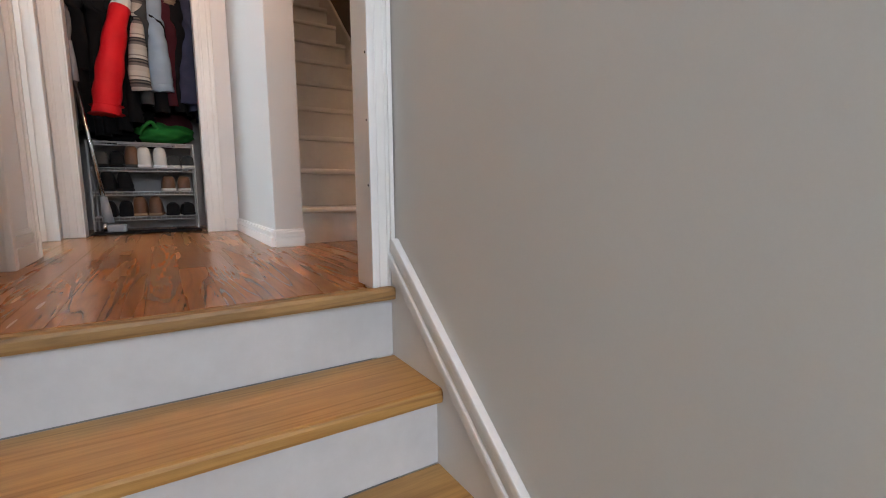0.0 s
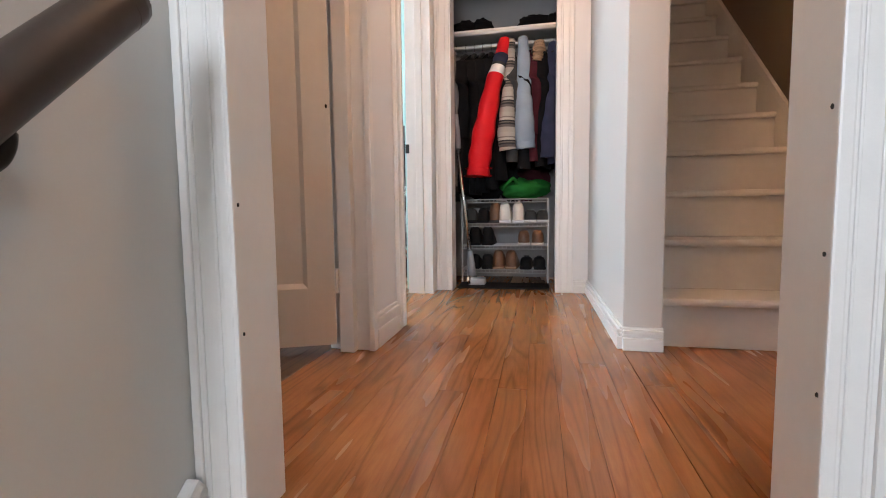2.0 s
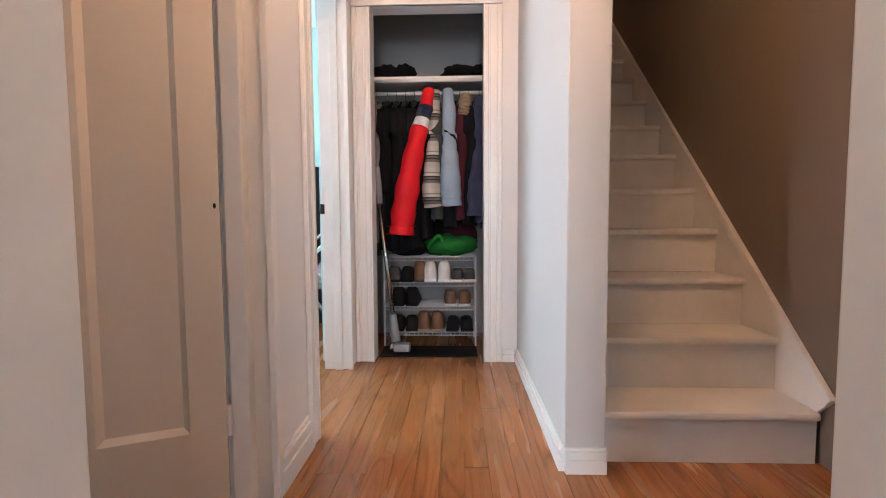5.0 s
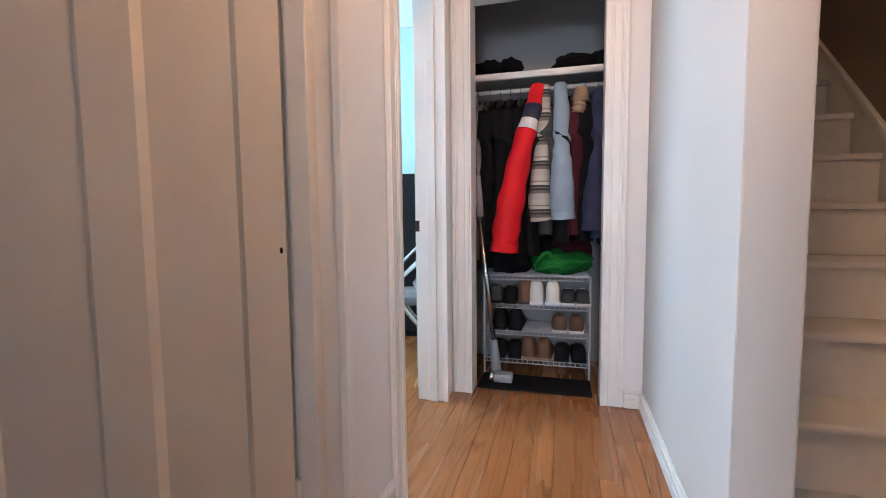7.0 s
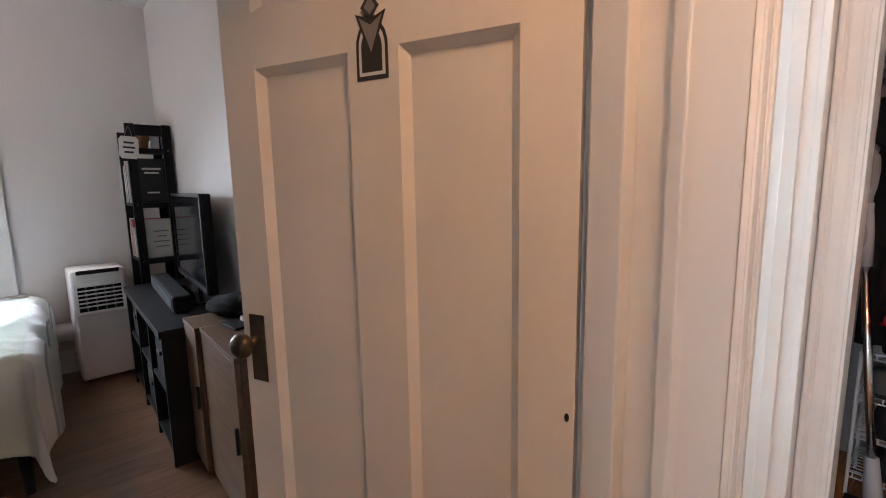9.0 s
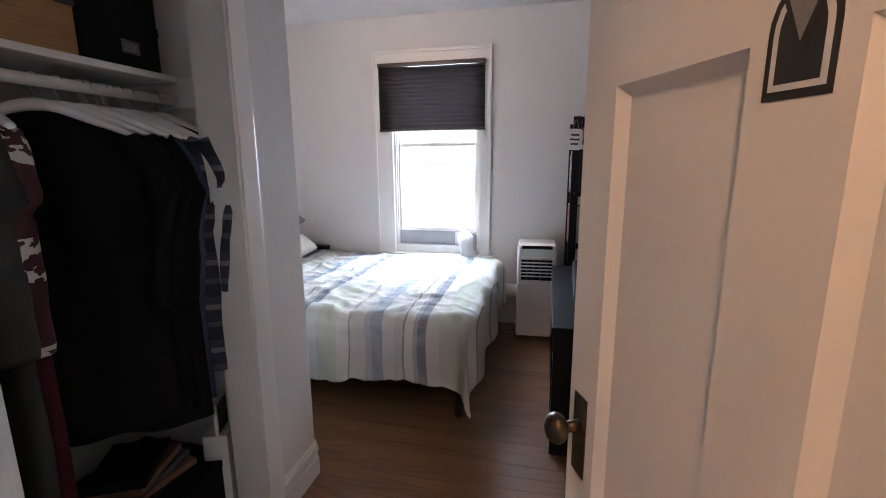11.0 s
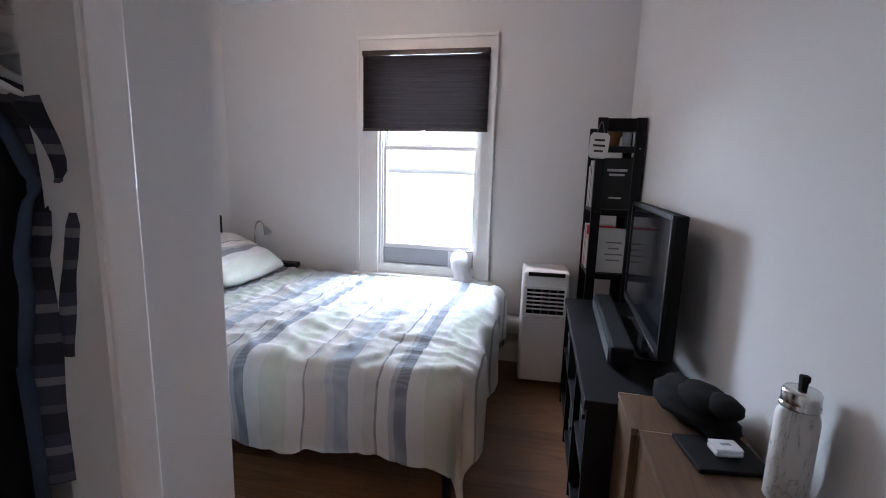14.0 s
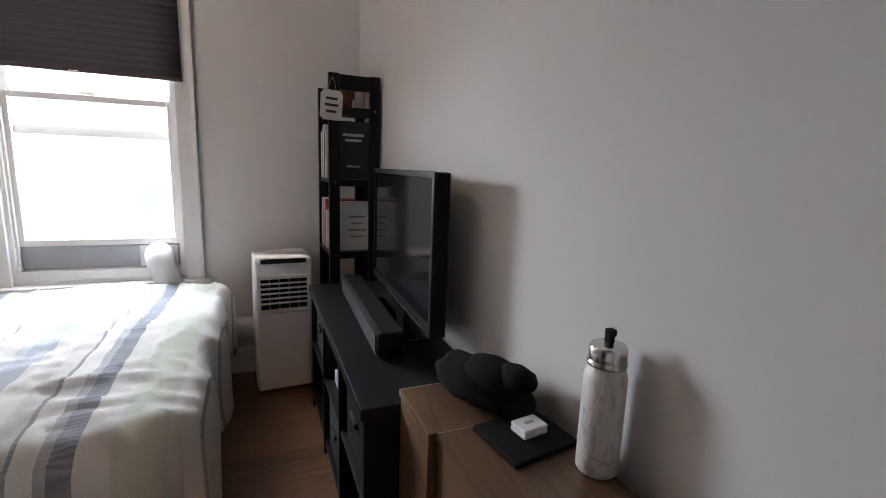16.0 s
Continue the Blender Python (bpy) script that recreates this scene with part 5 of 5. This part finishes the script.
def shoe(x, z, material, sole, label, tall=0.0, turn=0.0, y=3.53):
    s = thing("shoe", label, "shoe", "shoes on the rack", at=Matrix.Translation((x, y, z)) @ Matrix.Rotation(radians(turn), 4, "Z"))
    bm = bmesh.new()
    solid(bm, -0.042, 0.042, -0.115, 0.135, 0.0, 0.022, 0.009)
    part("sole", bm, sole, s, "", True)
    bm = bmesh.new()
    pr = [(-0.118, 0.034, 0.075 + tall), (-0.08, 0.040, 0.088 + tall), (-0.03, 0.041, 0.080 + tall * 0.8), (0.02, 0.042, 0.062), (0.07, 0.042, 0.045), (0.115, 0.034, 0.032), (0.135, 0.016, 0.016)]
    rings = []
    for yy, w, h in pr:
        rings.append([bm.verts.new((w * math.copysign(abs(math.cos(a)) ** 0.6, math.cos(a)), yy, 0.020 + h * max(0, math.sin(a)) ** 0.5)) for a in np.linspace(0, math.pi, 11)])
    for p, q in zip(rings, rings[1:]):
        for k in range(10):
            bm.faces.new((p[k], p[k + 1], q[k + 1], q[k]))
    bm.faces.new(rings[0])
    bm.faces.new(list(reversed(rings[-1])))
    part("upper", bm, material, s, "", True)
    bm = bmesh.new()
    for k in range(4):
        yy = -0.01 + 0.022 * k
        h = 0.094 - 0.0085 * k
        cyl(bm, (-0.018, yy, h - 0.006), (0.018, yy, h - 0.006), 0.003, seg=6)
    part("laces", bm, sole if sole is not material else CHARCOAL, s)
    return s


S3, S2, S1 = 0.4335, 0.2735, 0.1035
for x, z, a, b, lab, tl in (
        (-0.17, S3, CHARCOAL, BLACKMATT, "black low trainer on the rack", 0), (-0.08, S3, BLACKMATT, BLACKMATT, "black trainer beside its twin", 0),
        (-0.005, S3, LEATHER, CREAM, "brown leather ankle boot", 0.04), (0.075, S3, SHOEWHITE, PLASTIC, "white leather trainer, heel to the front", 0.035), (0.165, S3, SHOEWHITE, PLASTIC, "white leather trainer beside its twin", 0.035),
        (0.25, S3, CHARCOAL, SHOEWHITE, "dark canvas shoe with pale sole", -0.02), (0.33, S3, CHARCOAL, SHOEWHITE, "dark canvas shoe with pale sole beside its twin", -0.02),
        (-0.14, S2, BLACKMATT, BLACKMATT, "black leather boot on the middle shelf", 0.03), (-0.05, S2, BLACKMATT, BLACKMATT, "black leather boot beside its twin", 0.03),
        (0.20, S2, LEATHER, SHOEWHITE, "dark brown trainer with white sole", 0), (0.30, S2, LEATHER, SHOEWHITE, "dark brown trainer beside its twin", 0),
        (-0.15, S1, BLACKMATT, BLACKMATT, "black shoe on the lowest shelf", 0), (-0.06, S1, BLACKMATT, BLACKMATT, "black shoe beside its twin", 0),
        (0.03, S1, LEATHER, TAN, "tan leather boot on the lowest shelf", 0.03), (0.12, S1, LEATHER, TAN, "tan leather boot beside its twin", 0.03),
        (0.22, S1, BLACKMATT, BLACKMATT, "black slipper on the lowest shelf", -0.02), (0.31, S1, BLACKMATT, BLACKMATT, "black slipper beside its twin", -0.02)):
    shoe(x, z, a, b, lab, tl, random.uniform(-5, 5))
bm = bmesh.new()
ball(bm, (0.20, 3.55, 0.675), 0.17, 0.12, 0.07, 26, 0.35)
sweep(bm, [(0.06, 3.45, 0.66), (0.08, 3.42, 0.70), (0.13, 3.42, 0.74), (0.16, 3.45, 0.70)], 0.012, 8)
tagged(part("green_bag", bm, GREEN, None, "", True), "crumpled dark green shopping bag on the shoe rack", "bag")
bm = bmesh.new()
ball(bm, (-0.10, 3.58, 0.69), 0.14, 0.10, 0.09, 20, 0.3)
tagged(part("black_bag", bm, DARKCLOTH, None, "", True), "black cloth bag on top of the shoe rack", "bag")
bm = bmesh.new()
solid(bm, -0.235, 0.375, 3.19, 3.42, 0.0005, 0.010, 0.003)
tagged(part("door_mat", bm, BLACKMATT), "black rubber mat on the closet floor", "mat")

vac = thing("stick_vacuum", "grey cordless stick vacuum leaning in the closet", "vacuum cleaner")
bm = bmesh.new()
cyl(bm, (-0.245, 3.34, 0.95), (-0.165, 3.32, 0.24), 0.0135, seg=14)
part("tube", bm, CHROME, vac, "bright metal tube", True)
bm = bmesh.new()
cyl(bm, (-0.165, 3.32, 0.24), (-0.145, 3.31, 0.07), 0.022, 0.030, 16)
part("lower_neck", bm, GREYPLASTIC, vac, "", True)
bm = bmesh.new()
solid(bm, -0.17, -0.05, 3.25, 3.33, 0.012, 0.062, 0.015)
part("floor_head", bm, GREYPLASTIC, vac)
bm = bmesh.new()
cyl(bm, (-0.168, 3.245, 0.05), (-0.150, 3.243, 0.05), 0.030, seg=20)
part("wheel", bm, CHROME, vac, "bright round end cap", True)
bm = bmesh.new()
cyl(bm, (-0.262, 3.345, 1.18), (-0.245, 3.34, 0.95), 0.030, 0.022, 16)
ball(bm, (-0.275, 3.34, 1.06), 0.035, 0.05, 0.07, 16)
part("motor", bm, GREYPLASTIC, vac, "", True)
bm = bmesh.new()
sweep(bm, [(-0.262, 3.345, 1.18), (-0.30, 3.35, 1.20), (-0.325, 3.35, 1.12), (-0.30, 3.35, 1.04)], 0.012, 10)
part("grip", bm, DARKIRON, vac, "", True)

# bedroom closet: shelf, rod, boxes, clothes
structure("wardrobe_shelf", [(-1.655, -0.462, -0.29, 0.10, 1.682, 1.703), (-1.699, -1.680, -0.29, 0.249, 1.60, 1.68)], TRIM, "white wooden shelf in the bedroom closet", "shelf", 0.003)
structure("wardrobe_cleat", [(-1.6995, -1.681, -0.29, 0.249, 1.681, 1.70)], TRIM, "white cleat along the closet side wall", "trim")
bm = bmesh.new()
cyl(bm, (-1.69, 0.06, 1.625), (-0.462, 0.06, 1.625), 0.016, seg=18)
tagged(part("wardrobe_rod", bm, TRIM, None, "", True), "white clothes rod in the bedroom closet", "rod", "", "structure")
for k in range(3):
    hanger(-1.36 - 0.05 * k, 0.06, 1.625, 0.40, 26 + 5 * k, PLASTIC, "white hangers in the bedroom closet")
WC = [(-0.90, OLIVE, 1.20, "grey-green wool coat", None, 0), (-0.99, CHARCOAL, 1.15, "charcoal wool coat", None, 0), (-1.05, MAROON, 1.12, "maroon sweater with white knitted pattern", KNITBAND, -8),
      (-1.22, DARKCLOTH, 0.98, "black cotton shirt", None, 46), (-1.28, DARKCLOTH, 1.0, "black sweatshirt", None, 43), (-1.34, DARKCLOTH, 1.05, "black long shirt", None, 38),
      (-1.43, DARKDENIM, 1.02, "blue denim shirt", None, 30), (-1.50, BLUEPLAID, 0.92, "dark blue plaid flannel shirt", None, 24), (-1.60, MAROON, 0.9, "maroon check shirt", BLUEPLAID, 6)]
for x, mt, ln, lab, sl, turn in WC:
    hanger(x, 0.06, 1.625, 0.40, turn, PLASTIC, "white hangers in the bedroom closet")
    garment("shirt", x, 0.04, 1.590, {DARKCLOTH: 0.50, BLUEPLAID: 0.56, DARKDENIM: 0.42}.get(mt, 0.40), ln, 0.06, mt, turn, lab + " hanging in the bedroom closet", True, sl)


def box_with_lid(name, dims, material, label, holder=False, lid=0.03):
    b = thing(name, label, "box", "boxes in the bedroom closet")
    x0, x1, y0, y1, z0, z1 = dims
    block("body", (x0 + 0.003, x1 - 0.003, y0, y1 - 0.003, z0, z1 - lid), material, b, 0.002)
    block("lid", (x0, x1, y0 - 0.003, y1, z1 - lid + 0.0005, z1), material, b, 0.003)
    if holder:
        bm = bmesh.new()
        xm, zm = (x0 + x1) / 2 - 0.02, (z0 + z1) / 2 - 0.012
        for d in ((-0.032, 0.032, 0.014, 0.020), (-0.032, 0.032, -0.02, -0.014), (-0.032, -0.026, -0.014, 0.014), (0.026, 0.032, -0.014, 0.014)):
            solid(bm, xm + d[0], xm + d[1], y1 - 0.0028, y1 + 0.002, zm + d[2], zm + d[3])
        part("label_holder", bm, CHROME, b, "bright metal label holder")
        block("label_card", (xm - 0.025, xm + 0.025, y1 - 0.0028, y1 - 0.001, zm - 0.013, zm + 0.013), GREYCLOTH, b)
    return b


pc = box_with_lid("packaging_box", (-1.045, -0.965, -0.20, 0.085, 1.7035, 2.02), BLACKMATT, "tall black retail box with a red base")
block("red_base", (-1.0465, -0.9635, -0.19, 0.0865, 1.704, 1.745), REDCARD, pc, 0, "red printed base")
for z, w, h, mt in ((1.93, 0.035, 0.028, PAPER), (1.915, 0.045, 0.006, GREYCLOTH), (1.775, 0.05, 0.008, GREYCLOTH), (1.965, 0.04, 0.008, GREYCLOTH)):
    block("print_bar", (-1.005 - w / 2, -1.005 + w / 2, 0.0851, 0.0858, z, z + h), mt, pc, 0, "unreadable print")
bm = bmesh.new()
ball(bm, (-1.005, 0.0852, 1.992), 0.016, 0.001, 0.016, 14)
part("round_mark", bm, REDCARD, pc, "round dark red mark")
wb = thing("wooden_box", "open bamboo box on the closet shelf", "box")
block("front", (-1.335, -1.075, 0.075, 0.088, 1.7035, 1.83), BAMBOO, wb, 0.002)
block("body", (-1.335, -1.075, -0.18, 0.0745, 1.7035, 1.828), BAMBOO, wb, 0.002)
box_with_lid("document_box", (-1.345, -1.065, -0.18, 0.092, 1.831, 1.985), CARD_DARK, "dark olive cardboard box on the bamboo box")
box_with_lid("file_box", (-1.615, -1.345, -0.2, 0.09, 1.7035, 1.845), BLACKMATT, "black file box with a metal label holder", True)
box_with_lid("file_box", (-1.615, -1.345, -0.2, 0.09, 1.847, 2.03), BLACKMATT, "black file box stacked on another", True)
for (x, z, sx, sz, mt, lab) in ((-1.20, 2.035, 0.13, 0.05, BLUECARD, "folded dark blue cloth on the boxes"), (-1.47, 2.075, 0.12, 0.045, REDCARD, "dark red cloth on the file boxes"), (-1.08, 2.02, 0.05, 0.035, GREYCLOTH, "grey cloth bundle on the boxes")):
    bm = bmesh.new()
    ball(bm, (x, -0.02, z), sx, 0.09, sz, 20, 0.35)
    tagged(part("folded_cloth", bm, mt, None, "", True), lab, "cloth")
bm = bmesh.new()
sweep(bm, [(-1.13, 0.05, 1.998), (-1.19, 0.07, 2.035), (-1.26, 0.07, 2.005), (-1.32, 0.05, 1.998), (-1.28, 0.06, 1.995)], 0.006, 8)
tagged(part("cable", bm, GREYCLOTH, None, "", True), "coiled grey cable on the document box", "cable")
box_with_lid("storage_crate", (-1.62, -1.22, -0.22, 0.20, 0.001, 0.30), BLACKMATT, "black crate on the closet floor")
for k in range(5):
    b = thing("boxed_case", "dark slim case lying in the closet pile", "case", "cases in the closet pile", at=Matrix.Translation((-1.40 + 0.02 * k, 0.05, 0.302 + 0.028 * k)) @ Matrix.Rotation(radians(12 * k - 20), 4, "Z"))
    block("shell", (-0.12, 0.12, -0.09, 0.09, 0.001, 0.026), [BLACKMATT, LEATHER, CHARCOAL, LEATHER, BLACKMATT][k], b, 0.004)
    block("spine", (-0.121, -0.1202, -0.07, 0.07, 0.006, 0.02), GREYCLOTH, b)
fr = thing("small_frame", "small dark picture frame with a pale border in the closet", "picture frame", at=Matrix.Translation((-1.60, 0.17, 0.40)) @ Matrix.Rotation(radians(20), 4, "Z"))
block("stand_box", (-0.05, 0.05, -0.05, 0.04, -0.399, 0.0), PAPER, fr, 0.003)
block("border", (-0.05, 0.05, 0.0, 0.012, 0.001, 0.13), PAPER, fr, 0.002)
block("picture", (-0.043, 0.043, 0.0122, 0.014, 0.008, 0.123), INK, fr)
bm = bmesh.new()
ball(bm, (-1.10, 0.14, 0.13), 0.16, 0.14, 0.128, 24, 0.3)
tagged(part("white_laundry", bm, WHITECLOTH, None, "", True), "crumpled white laundry on the closet floor", "laundry")

# ---------------------------------------------------------------- side room: chair and dark cabinet glimpsed through the doorway
cab = thing("dark_wardrobe", "black wardrobe in the side room", "wardrobe")
block("body", (-1.9, -0.62, 4.1, 4.58, 0.0, 1.28), BLACKMATT, cab, 0.006)
for a, b in ((-1.895, -1.262), (-1.258, -0.625)):
    block("door", (a, b, 4.082, 4.0995, 0.05, 1.25), BLACKMATT, cab, 0.004)
ch = thing("lounge_chair", "folding grey lounge chair with pale blue frame", "chair", at=Matrix.Translation((-0.98, 3.72, 0)) @ Matrix.Rotation(radians(25), 4, "Z"))
for s in (-0.26, 0.26):
    bm = bmesh.new()
    sweep(bm, [(-0.40, s, 0.02), (-0.15, s, 0.35), (0.15, s, 0.62), (0.40, s, 0.86)], 0.016, 10)
    part("side_tube", bm, CHROME, ch, "pale metal tube", True)
    bm = bmesh.new()
    sweep(bm, [(0.35, s, 0.012), (0.1, s, 0.35), (-0.10, s, 0.60), (-0.3, s, 0.63)], 0.014, 10)
    part("leg", bm, CHROME, ch, "", True)
    bm = bmesh.new()
    solid(bm, -0.30, 0.10, s - 0.03, s + 0.03, 0.645, 0.675, 0.01)
    part("armrest", bm, plain("pale_blue_plastic", (0.45, 0.55, 0.68), 0.5) if s < 0 else PLASTIC, ch)
bm = bmesh.new()
solid(bm, -0.24, 0.24, -0.23, 0.23, 0.36, 0.42, 0.02)
part("seat", bm, GREYCLOTH, ch)
bm = bmesh.new()
solid(bm, -0.03, 0.03, -0.23, 0.23, 0, 0.5, 0.02, Matrix.Translation((0.22, 0, 0.42)) @ Matrix.Rotation(radians(35), 4, "Y"))
part("backrest", bm, GREYCLOTH, ch)

hl = thing("hall_light", "small ceiling light over the hall", "ceiling light")
bm = bmesh.new()
cyl(bm, (0.35, 1.35, H - 0.03), (0.35, 1.35, H - 0.001), 0.10, 0.11, 28)
part("rose", bm, TRIM, hl, "", True)
bm = bmesh.new()
ball(bm, (0.35, 1.35, H - 0.045), 0.07, 0.07, 0.03, 20)
part("glass", bm, BULBGLASS, hl, "glowing opal glass", True)

# ---------------------------------------------------------------- floor boards
random.seed(11)
bm = bmesh.new()
solid(bm, 0, 1, 0, 1, -0.012, 0)
board_mesh = bpy.data.meshes.new("board")
bm.to_mesh(board_mesh)
bm.free()
board_mesh.materials.append(OAK)


dark_board_mesh = board_mesh.copy()
dark_board_mesh.materials[0] = DARKOAK


def boards(x0, x1, y0, y1, width, lengths, mesh=board_mesh):
    n = max(1, round((x1 - x0) / width))
    w = (x1 - x0) / n
    for i in range(n):
        y = y0
        first = True
        while y < y1 - 0.01:
            ln = random.uniform(*lengths) * (random.uniform(0.3, 1) if first else 1)
            first = False
            e = min(y + ln, y1)
            if y1 - e < 0.25:
                e = y1
            ob = new("board", mesh)
            ob.parent = floor
            ob.matrix_basis = Matrix.Translation((x0 + i * w + 0.0005, y + 0.0005, random.uniform(-0.0006, 0))) @ Matrix.Diagonal((w - 0.001, e - y - 0.001, 1, 1))
            y = e


boards(-0.14, 0.603, 0.853, 3.80, 0.082, (1.0, 2.2))
boards(-0.46, -0.141, 0.92, 3.80, 0.082, (1.0, 2.2))
boards(0.604, 1.49, 0.92, 2.02, 0.082, (1.0, 2.2))
boards(-4.08, -1.85, -1.25, 1.90, 0.082, (1.4, 2.6), dark_board_mesh)
boards(-1.849, -0.461, -0.30, 1.90, 0.082, (1.4, 2.6), dark_board_mesh)
boards(-3.08, -0.461, 1.96, 4.6, 0.164, (2.4, 3))
